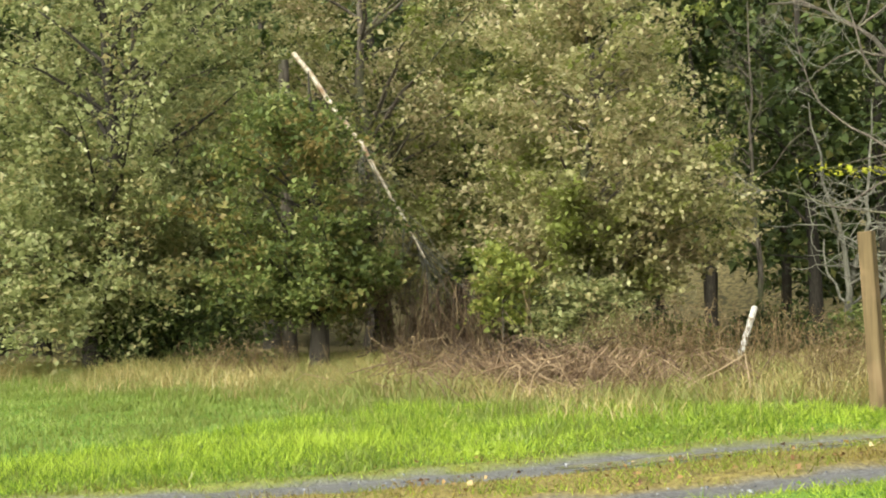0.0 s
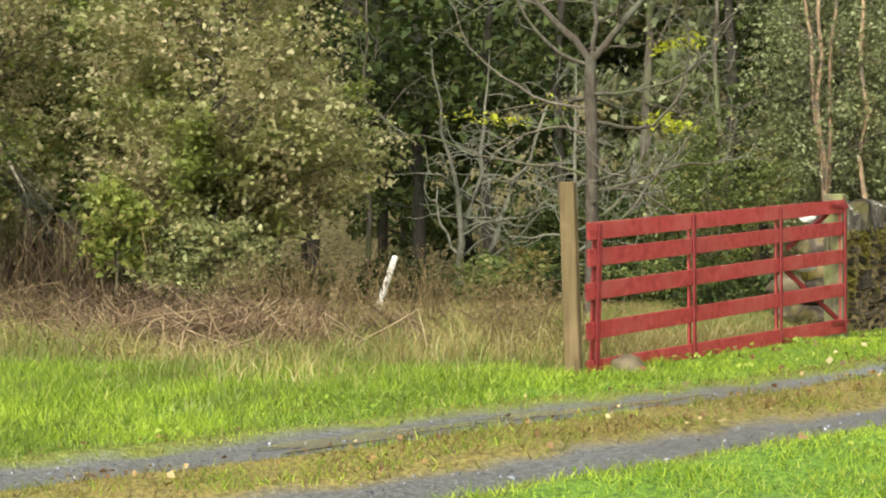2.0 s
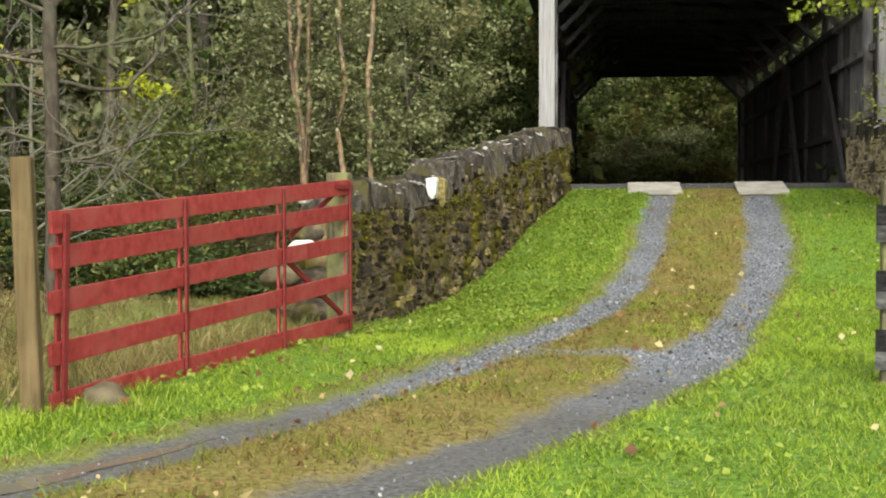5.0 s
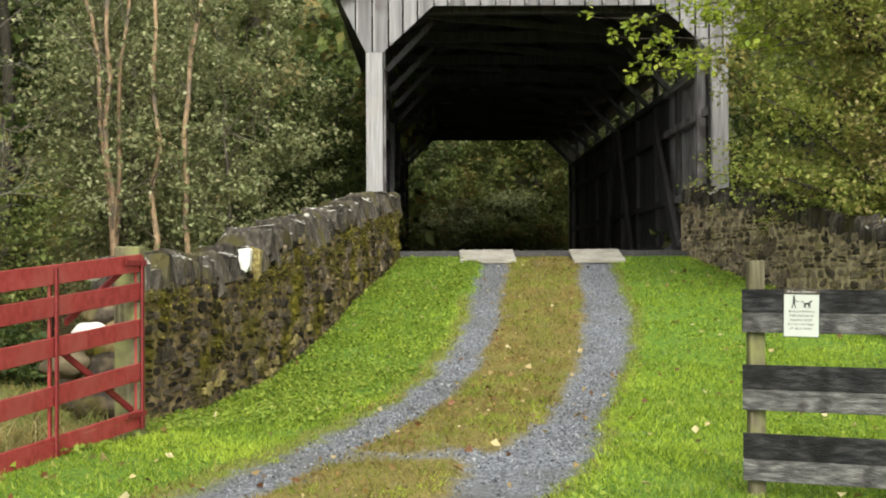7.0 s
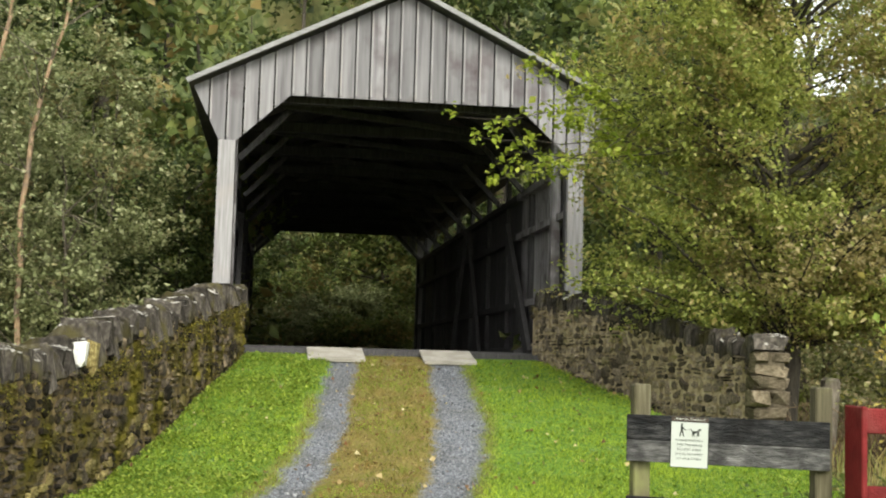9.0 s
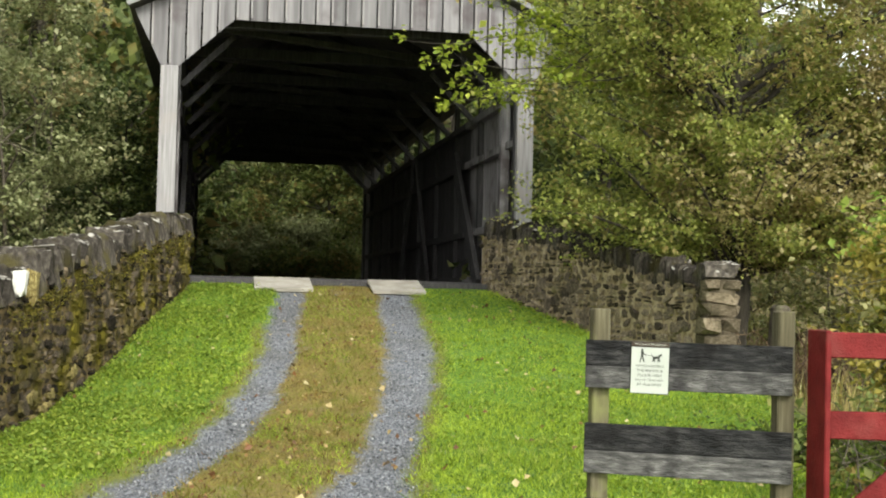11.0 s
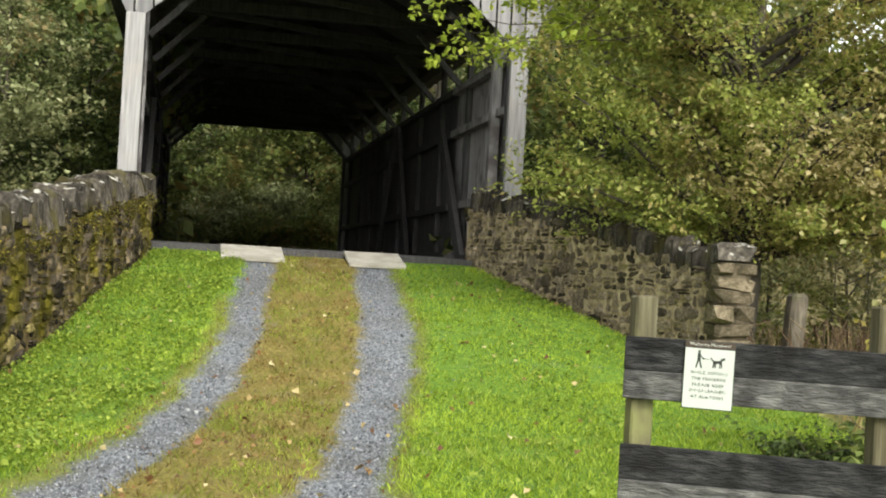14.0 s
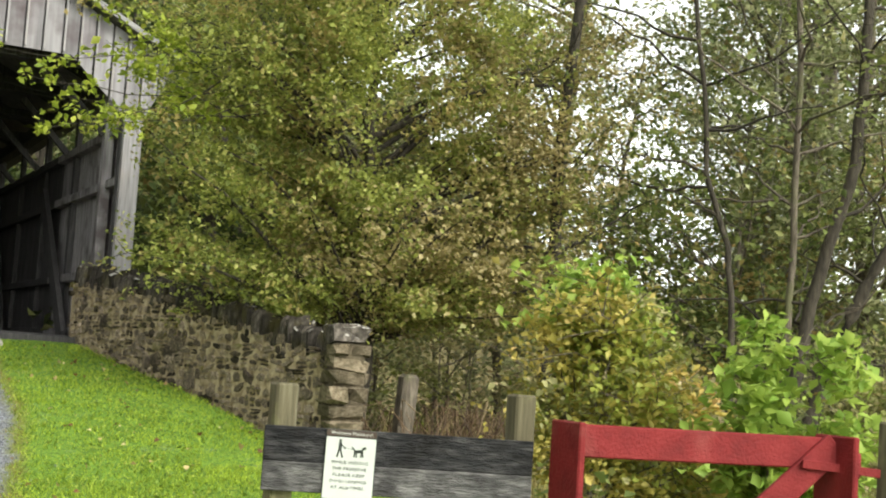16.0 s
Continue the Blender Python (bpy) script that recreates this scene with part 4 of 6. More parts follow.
for k, (x, y, z, s, mat, lab) in enumerate([(-5.0, -11.6, -0.2, 0.09, M_LICHEN, "white lichened stone on the wall end"), (-4.95, -11.2, -0.12, 0.07, M_LICHEN, "small white stone on the wall end"), (-4.95, -11.85, -0.72, 0.13, M_LICHEN, "white stone in the rubble heap"), (-5.15, -11.9, -0.98, 0.17, M_BOULDER, "tan boulder in the rubble heap"), (-5.1, -11.6, -1.25, 0.22, M_STONEL, "brown boulder at the foot of the heap"), (-4.95, -11.3, -0.55, 0.2, M_STONEL, "brown boulder in the rubble heap"), (-4.8, -12.0, -1.35, 0.2, M_STONEL, "dark boulder at the foot of the heap"), (-4.85, -11.7, -1.05, 0.22, M_STONEL, "brown boulder in the rubble heap"), (-4.85, -11.1, -0.9, 0.3, M_STONEL, "large brown boulder in the rubble heap")]):
    boulder("boulder", (x, y, z), s * 1.2, s, s * 0.75, mat, lab, 3 + k)
tagged(part("stake", beam((-10.32, -12.43, -1.62), (-10.06, -12.22, -0.64), 0.078, 0.078, 0.02), M_WHITE), "leaning white painted stake in the tall grass", "stake")


# ---- grey rail fence with the sign, and the small red gate ----
def fence():
    f = thing("rail_fence", "short fence panel of dark wet weathered rails", "fence")
    p, q = Vector((-0.31, -15.76, 0)), Vector((0.62, -16.17, 0))
    d = (q - p).normalized()
    nrm = Vector((d.y, -d.x, 0))
    L = (q - p).length
    for u, top in ((0.06, -0.15), (L - 0.045, -0.14)):
        c = p + d * u - nrm * 0.07
        part("post", beam((c.x, c.y, -1.75), (c.x, c.y, top), 0.09, 0.085, 0.008), M_FPOST, f, "weathered square post")
    for a, c in ((-0.31, -0.55), (-0.73, -0.98), (-1.11, -1.37)):
        cut = a + (c - a) * 0.54
        part("rail", beam(p + Vector((0, 0, (a + cut) / 2 + 0.001)), q + Vector((0, 0, (a + cut) / 2 - 0.004)), 0.032, a - cut, 0.003), M_GREYRAIL, f, "dark wet upper rail board")
        part("rail", beam(p + Vector((0, 0, (cut + c) / 2)), q + Vector((0, 0, (cut + c) / 2 - 0.005)), 0.03, cut - c, 0.003), M_DRYRAIL, f, "grey weathered lower rail board")
    return p, d, nrm


fp, fd, fn = fence()


def text_mesh(body, size, wide):
    c = bpy.data.curves.new("lettering", "FONT")
    c.body, c.size, c.align_x, c.align_y = body, size, "CENTER", "CENTER"
    c.extrude, c.resolution_u = 0.0006, 1
    tmp = bpy.data.objects.new("lettering", c)
    scene.collection.objects.link(tmp)
    bpy.context.view_layer.update()
    me = bpy.data.meshes.new_from_object(tmp)
    bpy.data.objects.remove(tmp)
    xs = [v.co.x for v in me.vertices]
    k = wide / (max(xs) - min(xs))
    me.transform(Matrix.Diagonal((k, 1, 1, 1)))
    return me


def sign():
    o = fp + fd * 0.325 + fn * 0.024 + Vector((0, 0, -0.44))
    m = Matrix((fd, Vector((0, 0, 1)), fn)).transposed().to_4x4()
    m.translation = o
    s = thing("notice_sign", "white notice with a walker and dog, brown heading", "sign", m @ pose(0, 0, 0, 0, 0, -1))
    W, H = 0.192, 0.262
    part("panel", box(pose(0, 0, 0), W, H, 0.006, 0.0015), M_INK, s, "dark sign panel edge")
    face = part("face", box(pose(0, -0.0135, 0.0045), W - 0.006, H - 0.033, 0.003, 0.0005), M_SIGN, s)
    band = part("heading_band", box(pose(0, H / 2 - 0.0145, 0.0045), W - 0.006, 0.024, 0.003, 0.0005), M_SIGNBROWN, s)
    t = part_of("heading", text_mesh("Welcome Members!", 0.019, 0.155), M_SIGN, band)
    t.location = (0, H / 2 - 0.0145, 0.0068)
    for i, (line, w) in enumerate((("WHILE VISITING", 0.14), ("THE PRESERVE", 0.13), ("PLEASE KEEP", 0.12), ("DOGS LEASHED", 0.138), ("AT ALL TIMES.", 0.128))):
        t = part_of("lettering", text_mesh(line, 0.0175, w), M_INK, face)
        t.location = (0, 0.008 - i * 0.0232, 0.0068)
    # pictogram: an upright bar figure and a low four-legged shape
    bm = bmesh.new()
    z = 0.0066
    for x, y, w, h, r in ((-0.04, 0.068, 0.012, 0.03, 0), (-0.046, 0.043, 0.006, 0.034, -14), (-0.034, 0.043, 0.006, 0.034, 16), (-0.028, 0.067, 0.004, 0.022, 45), (-0.04, 0.089, 0.01, 0.01, 0)):
        add_box(bm, pose(x, y, z, 0, 0, r), w, h, 0.0012)
    part("walker_pictogram", bm, M_INK, face)
    bm = bmesh.new()
    for x, y, w, h, r in ((0.03, 0.052, 0.034, 0.012, 8), (0.015, 0.04, 0.005, 0.02, -8), (0.022, 0.039, 0.005, 0.02, 8), (0.04, 0.042, 0.005, 0.024, -6), (0.046, 0.043, 0.005, 0.024, 8), (0.05, 0.064, 0.016, 0.01, 20), (0.01, 0.062, 0.004, 0.018, 40), (0.0, 0.06, 0.05, 0.0015, -12)):
        add_box(bm, pose(x, y, z, 0, 0, r), w, h, 0.0012)
    part("dog_pictogram", bm, M_INK, face)
    part("screw", box(pose(0.0, -0.085, 0.0075), 0.006, 0.006, 0.003, 0.001), M_INK, s)


sign()


def small_gate():
    g = thing("small_gate", "red painted wooden walk gate with a diagonal brace", "gate")
    p, q = Vector((0.61, -16.25, 0)), Vector((1.88, -16.585, 0))
    d = (q - p).normalized()
    nrm = Vector((d.y, -d.x, 0))
    L = (q - p).length

    def at(u, z, off=0.0):
        return p + d * u + nrm * off + Vector((0, 0, z))

    for u0, u1 in ((0.0, 0.2), (L - 0.205, L + 0.015)):
        u = (u0 + u1) / 2
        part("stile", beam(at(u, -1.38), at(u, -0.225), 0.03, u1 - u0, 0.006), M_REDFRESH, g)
    for a, c in ((-0.235, -0.36), (-0.615, -0.75), (-1.15, -1.3)):
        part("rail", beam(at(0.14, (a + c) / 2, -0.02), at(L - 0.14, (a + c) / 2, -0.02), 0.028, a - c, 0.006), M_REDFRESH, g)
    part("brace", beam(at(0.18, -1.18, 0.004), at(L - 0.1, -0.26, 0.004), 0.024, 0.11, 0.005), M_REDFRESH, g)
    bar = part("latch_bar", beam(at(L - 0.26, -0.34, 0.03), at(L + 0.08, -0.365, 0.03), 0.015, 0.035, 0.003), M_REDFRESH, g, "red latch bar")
    part("latch_plate", box(Matrix.Translation(at(L - 0.02, -0.34, 0.02)), 0.05, 0.02, 0.1), M_REDHW, bar)
    c = at(L + 0.14, 0)
    tagged(part("gate_post", beam((c.x, c.y, -1.75), (c.x + 0.03, c.y, -0.16), 0.1, 0.1, 0.01), M_FPOST), "weathered square post at the walk gate", "post")


small_gate()


# ---- trees ----
def crown_tree(name, label, base, height, trunk_r, blobs, limbs, per, leaf, leaf_mat, bark, seed, stems=((0, 0),), droop=0.25, tight=0.3, low=0.15, sway=0.14, slim=0.55, turned=None):
    """A leafy tree: tapered stems, limbs reaching into the crown's lobes, and clusters of leaves on their twigs.
    blobs: (x, y, z, rx, ry, rz, weight), from the base."""
    rng = np.random.default_rng(seed)
    tree = thing(name, label, "tree" if "tree" in name else "shrub", pose(*base))
    lines = []
    trunks = []
    for sx, sy in stems:
        top = np.array([sx, sy, height * rng.uniform(0.86, 1.0)])
        root = np.array([sx * 0.12, sy * 0.12, -0.25])
        line = bent(rng, root, top, 12, 0.1)
        s = np.linspace(0, 1, 12)
        radii = trunk_r * (1 - 0.93 * s ** 0.9) * (1 + 0.5 * np.exp(-s * 22))
        lines.append((line, radii))
        trunks.append(line)
    weights = np.array([b[6] for b in blobs], float)
    centres = []
    for k in range(limbs):
        bx, by, bz, rx, ry, rz, _ = blobs[rng.choice(len(blobs), p=weights / weights.sum())]
        d = rng.normal(0, 1, 3)
        d /= np.linalg.norm(d)
        tip = np.array([bx, by, bz]) + d * np.array([rx, ry, rz]) * rng.uniform(0.25, 1.0) ** 0.45
        tip[2] = max(tip[2], 0.12)
        trunk = trunks[rng.integers(len(trunks))]
        reach = np.linalg.norm(tip[:2] - trunk[0, :2])
        h = np.clip(tip[2] - reach * rng.uniform(0.25, 0.9), height * low, height * 0.93)
        i = int(np.clip(np.searchsorted(trunk[:, 2], h), 1, 11))
        root = trunk[i - 1] + (trunk[i] - trunk[i - 1]) * np.clip((h - trunk[i - 1, 2]) / (trunk[i, 2] - trunk[i - 1, 2] + 1e-6), 0, 1)
        line = bent(rng, root, tip, 7, sway, 0.05)
        r0 = min(trunk_r * 0.42, 0.012 * np.linalg.norm(tip - root) + 0.006)
        if k % 4 == 0:
            lines.append((line, np.linspace(r0, 0.003, 7)))
        for s in (3, 4, 5, 6):
            for _ in range(2):
                end = line[s] + rng.normal(0, 0.16 + 0.09 * np.linalg.norm(tip - root) / 2, 3) * [1, 1, 0.7]
                if k % 4 == 0:
                    lines.append((bent(rng, line[s], end, 4, 0.2), np.linspace(0.005, 0.002, 4)))
                centres.append((line[s], end))
        centres += [(line[3], line[4]), (line[4], line[5]), (line[5], line[6])]
    v, q = tubes(lines, 8)
    part_of("trunk", mesh_from("trunk", v, q, True), bark, tree)
    centres = np.array(centres)
    keep = np.array([noise.noise(Vector(c[1] * 0.9) + Vector((seed * 3.7, 0, 0))) > -0.3 for c in centres])
    centres = centres[keep]
    ends = np.repeat(centres, per, 0)
    s = rng.uniform(0.05, 1.15, (len(ends), 1))
    places = ends[:, 0] + (ends[:, 1] - ends[:, 0]) * s + rng.normal(0, tight * 0.42, (len(ends), 3)) * [1, 1, 0.55]
    if turned:
        across = 0.92 * places[:, 0] - 0.39 * places[:, 1] - 0.12 * (places[:, 2] - 3)
        patchy = np.array([noise.noise(Vector(p * 0.9)) for p in places])
        brown = 0.6 * across + 2.6 * patchy + rng.normal(0, 0.5, len(places)) > 0.75
        part_of("turning_crown", leaf_mesh("turning_crown", places[brown], leaf, rng, droop, slim), turned, tree, "browning leaves")
        places = places[~brown]
    part_of("crown", leaf_mesh("crown", places, leaf, rng, droop, slim), leaf_mat, tree)
    return tree


def bare_tree(name, label, base, height, trunk_r, bark, seed, spread=1.0, depth=4, lean=(0, 0), stems=1, first=0.25, up=0.35, trunk_part=0.55, twig=None, wander=0.06):
    """A leafless tree: limbs that fork again and again and wander."""
    rng = np.random.default_rng(seed)
    tree = thing(name, label, "tree", pose(*base))
    lines = []

    def grow(p, d, length, r, level):
        n = 6
        line, cur = [p], d.copy()
        for _ in range(n):
            cur = cur + rng.normal(0, 0.16 + 0.07 * level, 3) + [0, 0, 0.05 * up]
            cur /= np.linalg.norm(cur)
            line.append(line[-1] + cur * length / n)
        line = np.array(line)
        lines.append((line, np.linspace(r, max(r * 0.45, 0.003), n + 1)))
        if level >= depth:
            return
        for k in range(rng.integers(3, 5) if level else 7):
            i = rng.integers(2, n + 1)
            side = rng.normal(0, 1, 3)
            side -= cur * (side @ cur)
            side /= np.linalg.norm(side) + 1e-9
            nd = cur * rng.uniform(0.3, 0.7) + side * spread + [0, 0, up * 0.3]
            grow(line[i], nd / np.linalg.norm(nd), length * rng.uniform(0.5, 0.75), max(r * rng.uniform(0.38, 0.55), 0.004), level + 1)

    stems_made = []
    for k in range(stems):
        d = np.array([lean[0], lean[1], 1.0]) + (rng.normal(0, 0.22, 3) * [1, 1, 0] if stems > 1 else 0)
        d /= np.linalg.norm(d)
        root = np.array([0.0, 0, -0.3])
        line = bent(rng, root, d * height, 12, wander)
        s = np.linspace(0, 1, 12)
        stems_made.append((line, trunk_r * (1 - 0.85 * s) * (1 + 0.4 * np.exp(-s * 20))))
        for h in np.linspace(first, 0.97, int(16 / stems) + 3):
            i = h * 11
            p = line[int(i)] + (line[min(int(i) + 1, 11)] - line[int(i)]) * (i % 1)
            a = rng.uniform(0, 2 * math.pi)
            nd = np.array([math.cos(a) * spread, math.sin(a) * spread, up])
            grow(p, nd / np.linalg.norm(nd), height * trunk_part * (1.15 - h) * rng.uniform(0.6, 1.1), trunk_r * 0.42 * (1.1 - 0.8 * h), 1)
    part_of("trunk", mesh_from("trunk", *tubes(stems_made, 9), True), bark, tree)
    tagged(part_of("branchwork", mesh_from("branchwork", *tubes(lines, 6), True), twig or bark, tree), kind="stuff")
    return tree


def gz(x, y, dz=0.0):
    return (x, y, ground_z(x, y) + dz)


# woods behind: a few trees built once, then repeated with other turns and sizes
WOODS = []
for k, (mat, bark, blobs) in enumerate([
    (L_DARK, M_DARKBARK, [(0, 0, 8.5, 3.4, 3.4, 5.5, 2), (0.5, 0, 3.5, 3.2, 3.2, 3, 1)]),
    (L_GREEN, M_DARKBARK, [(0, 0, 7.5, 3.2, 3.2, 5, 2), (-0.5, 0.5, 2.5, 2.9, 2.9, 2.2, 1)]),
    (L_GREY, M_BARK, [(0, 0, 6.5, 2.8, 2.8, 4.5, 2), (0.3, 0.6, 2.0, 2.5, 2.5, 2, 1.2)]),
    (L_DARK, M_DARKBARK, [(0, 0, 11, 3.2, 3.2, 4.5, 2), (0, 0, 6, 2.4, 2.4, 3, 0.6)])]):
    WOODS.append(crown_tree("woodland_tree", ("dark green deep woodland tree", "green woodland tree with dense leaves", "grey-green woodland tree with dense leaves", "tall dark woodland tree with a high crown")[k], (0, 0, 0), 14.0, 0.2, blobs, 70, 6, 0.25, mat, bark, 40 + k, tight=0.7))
spots = []
for ang in np.arange(-82, 16, 4.2):
    for dist in (32, 39, 48):
        a = radians(ang + R.uniform(-1.6, 1.6) + (dist % 7) * 0.6)
        d = dist + R.uniform(-2.5, 2.5)
        spots.append((-2 + math.sin(a) * d, -24 + math.cos(a) * d, dist))
spots = [s for j, s in enumerate(spots) if s[2] < 45 or j % 2]
spots = [s for s in spots if not (-4.6 < s[0] < 5.5 and s[1] < 30)]
for i, (x, y, dist) in enumerate(spots):
    # more dark-leaved trees in the nearer rings, to paint the woods' shade
    k = (0, 1, 3, 0, 2, 0, 3)[R.integers(7)] if dist < 45 else (0, 3, 1)[R.integers(3)]
    m = pose(*gz(x, y), 0, 0, R.uniform(0, 360))
    t = copy_thing(WOODS[k], m)
    s = R.uniform(0.85, 1.25)
    t.scale = (s, s, s * R.uniform(0.95, 1.25))
    t["group"] = "woodland trees"
for k, (x, y) in enumerate(((-3.5, 31.5), (2.6, 33), (-0.6, 38), (5.5, 31))):
    m = pose(*gz(x, y), 0, 0, 70 * k)
    WOODS[k].matrix_basis = m
    WOODS[k]["group"] = "woodland trees"
    copy_thing(WOODS[1 if k % 2 else 2], pose(*gz(x + 2.2 * (-1) ** k, y + 3.5), 0, 0, 33 * k))
for ang in np.arange(-20, 24, 5.0):
    a, d = radians(ang + R.uniform(-2, 2)), R.uniform(60, 72)
    t = copy_thing(WOODS[(0, 3, 1)[R.integers(3)]], pose(*gz(-2 + math.sin(a) * d, -24 + math.cos(a) * d), 0, 0, R.uniform(0, 360)))
    t.scale = (1.35, 1.35, 1.5)
for ang in np.arange(24, 66, 5.5):
    for dist in (42, 54):
        a, d = radians(ang + R.uniform(-2, 2)), dist + R.uniform(-3, 3)
        t = copy_thing(WOODS[(2, 1, 3)[R.integers(3)]], pose(*gz(-2 + math.sin(a) * d, -21 + math.cos(a) * d), 0, 0, R.uniform(0, 360)))
        s = R.uniform(0.45, 0.65)
        t.scale = (s, s, s * (0.9 if dist < 50 else 0.75))
for x, y in ((6.5, 27), (9.5, 30), (12.5, 34), (8, 37)):
    t = copy_thing(WOODS[2], pose(*gz(x, y), 0, 0, R.uniform(0, 360)))
    t.scale = (1.2, 1.2, 1.4)


# a wooded ridge that closes the distance, low towards the open side
M_RIDGE = surface("far_wooded_ridge", [(0.3, (0.025, 0.04, 0.015)), (0.5, (0.07, 0.09, 0.03)), (0.7, (0.14, 0.15, 0.06))], 2.6, rough=1, bump=1.0, bump_scale=1.5, wear=(0.12, 0.1, 0.04), wear_scale=0.12, vary=0)
rng = np.random.default_rng(33)
az, up = np.radians(np.linspace(-112, 74, 300)), np.linspace(-0.1, 1, 26)
A, U = np.meshgrid(az, up)
tall = np.interp(np.degrees(A), [-112, -60, -40, 10, 20, 34, 74], [26, 26, 38, 38, 22, 6, 5])
lump = 3.0 * np.sin(A * 47 + 3 * U) * np.sin(A * 29 + 1) + 2.2 * np.sin(A * 83) * np.sin(U * 17 + A * 40)
rad = 76 + lump + 6 * U
Z = -1 + U * (tall + 0.1 * tall * np.sin(A * 61) + 0.06 * tall * np.sin(A * 143 + 1)) + rng.normal(0, 0.25, A.shape)
na = len(az)
gi, gj = np.meshgrid(np.arange(na - 1), np.arange(len(up) - 1))
corner = (gj * na + gi).ravel()
me = mesh_from("backdrop", np.stack([-2 + np.sin(A) * rad, -22 + np.cos(A) * rad, Z], -1), np.stack([corner, corner + 1, corner + na + 1, corner + na], -1), smooth=True)
tagged(part_of("backdrop", me, M_RIDGE), "far dark wooded ridge", "woods", kind="structure")

# the left thicket
crown_tree("broadleaf_tree", "dense grey-green tree at the field's edge", gz(-20.3, -16.6), 9.5, 0.22, [(0, 0, 5.2, 3.4, 3.4, 4.2, 2), (0.5, -0.8, 2.0, 3.0, 2.6, 1.9, 1.3)], 310, 17, 0.098, L_OLIVE, M_DARKBARK, 61, tight=0.28)
crown_tree("broadleaf_tree", "dense green tree at the field's edge", gz(-24.2, -19.2), 9.5, 0.22, [(0, 0, 5.2, 3.4, 3.4, 4.4, 2), (0.5, -0.8, 2.0, 3.0, 2.6, 1.9, 1.2)], 195, 16, 0.11, L_OLIVE, M_DARKBARK, 62)
crown_tree("broadleaf_tree", "low bushy green tree with a dark trunk", gz(-16.2, -15.0), 5.0, 0.17, [(-0.1, -0.3, 2.6, 1.75, 1.9, 1.9, 2), (-0.2, -0.2, 1.5, 1.8, 1.8, 0.7, 1)], 195, 14, 0.085, L_GREEN, M_DARKBARK, 63, tight=0.2)
crown_tree("broadleaf_tree", "tall olive tree turning brown", gz(-20.2, -10.6), 10.5, 0.2, [(0, 0, 5.6, 3.5, 3.3, 4.6, 2), (0.2, -1.2, 2.0, 3.0, 2.2, 1.8, 1)], 287, 16, 0.098, L_TAN, M_BARK, 64, tight=0.28)
crown_tree("broadleaf_tree", "olive green tree behind the leaning birch", gz(-23.2, -14.0), 11, 0.2, [(0, 0, 6.2, 3.6, 3.3, 4.6, 2), (0.2, 0, 2.2, 3.0, 2.4, 1.8, 1)], 252, 16, 0.11, L_OLIVE, M_BARK, 65, tight=0.3)
crown_tree("broadleaf_tree", "tree with pale tan turning leaves", gz(-13.5, -11.7), 7.0, 0.11, [(0, 0, 3.6, 2.2, 2.1, 2.6, 2), (1.1, 0.9, 2.3, 1.5, 1.5, 1.3, 0.9), (-0.8, 0, 2.4, 1.5, 1.5, 1.2, 0.5)], 275, 18, 0.09, L_TAN, M_BARK, 66, tight=0.24)
crown_tree("broadleaf_tree", "olive tree behind the tan one", gz(-17.6, -7.2), 9.5, 0.16, [(0, 0, 5.2, 3.1, 2.8, 4.2, 2), (0, 0, 2.0, 2.6, 2.0, 1.8, 0.8)], 218, 15, 0.11, L_TAN, M_DARKBARK, 67, tight=0.3)
crown_tree("sapling_shrub", "yellow-green sapling shrub in the thicket", gz(-13.9, -13.2), 1.9, 0.03, [(0, 0, 1.3, 0.55, 0.55, 0.7, 1)], 25, 11, 0.1, L_MAPLE, M_BARK, 68, tight=0.14)
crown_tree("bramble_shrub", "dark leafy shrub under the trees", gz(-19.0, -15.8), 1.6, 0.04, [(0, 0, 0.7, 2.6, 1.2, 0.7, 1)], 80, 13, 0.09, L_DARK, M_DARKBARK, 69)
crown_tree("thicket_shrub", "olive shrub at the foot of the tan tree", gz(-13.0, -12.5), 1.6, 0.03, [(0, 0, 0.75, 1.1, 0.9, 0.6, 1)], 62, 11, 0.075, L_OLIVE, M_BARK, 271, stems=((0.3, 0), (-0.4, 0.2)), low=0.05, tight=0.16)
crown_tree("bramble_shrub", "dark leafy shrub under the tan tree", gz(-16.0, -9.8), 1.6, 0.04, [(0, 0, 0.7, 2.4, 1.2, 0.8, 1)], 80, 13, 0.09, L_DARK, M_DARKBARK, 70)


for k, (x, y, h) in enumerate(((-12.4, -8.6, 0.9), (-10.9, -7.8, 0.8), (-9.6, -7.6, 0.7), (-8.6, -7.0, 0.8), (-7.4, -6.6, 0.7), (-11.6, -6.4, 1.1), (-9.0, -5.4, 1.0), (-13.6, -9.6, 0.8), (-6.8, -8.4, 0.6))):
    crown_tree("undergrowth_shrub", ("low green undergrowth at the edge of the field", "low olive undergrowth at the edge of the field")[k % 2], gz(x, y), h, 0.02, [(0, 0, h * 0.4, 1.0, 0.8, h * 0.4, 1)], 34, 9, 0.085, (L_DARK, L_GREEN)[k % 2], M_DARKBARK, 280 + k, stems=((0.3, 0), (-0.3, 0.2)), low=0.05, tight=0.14)


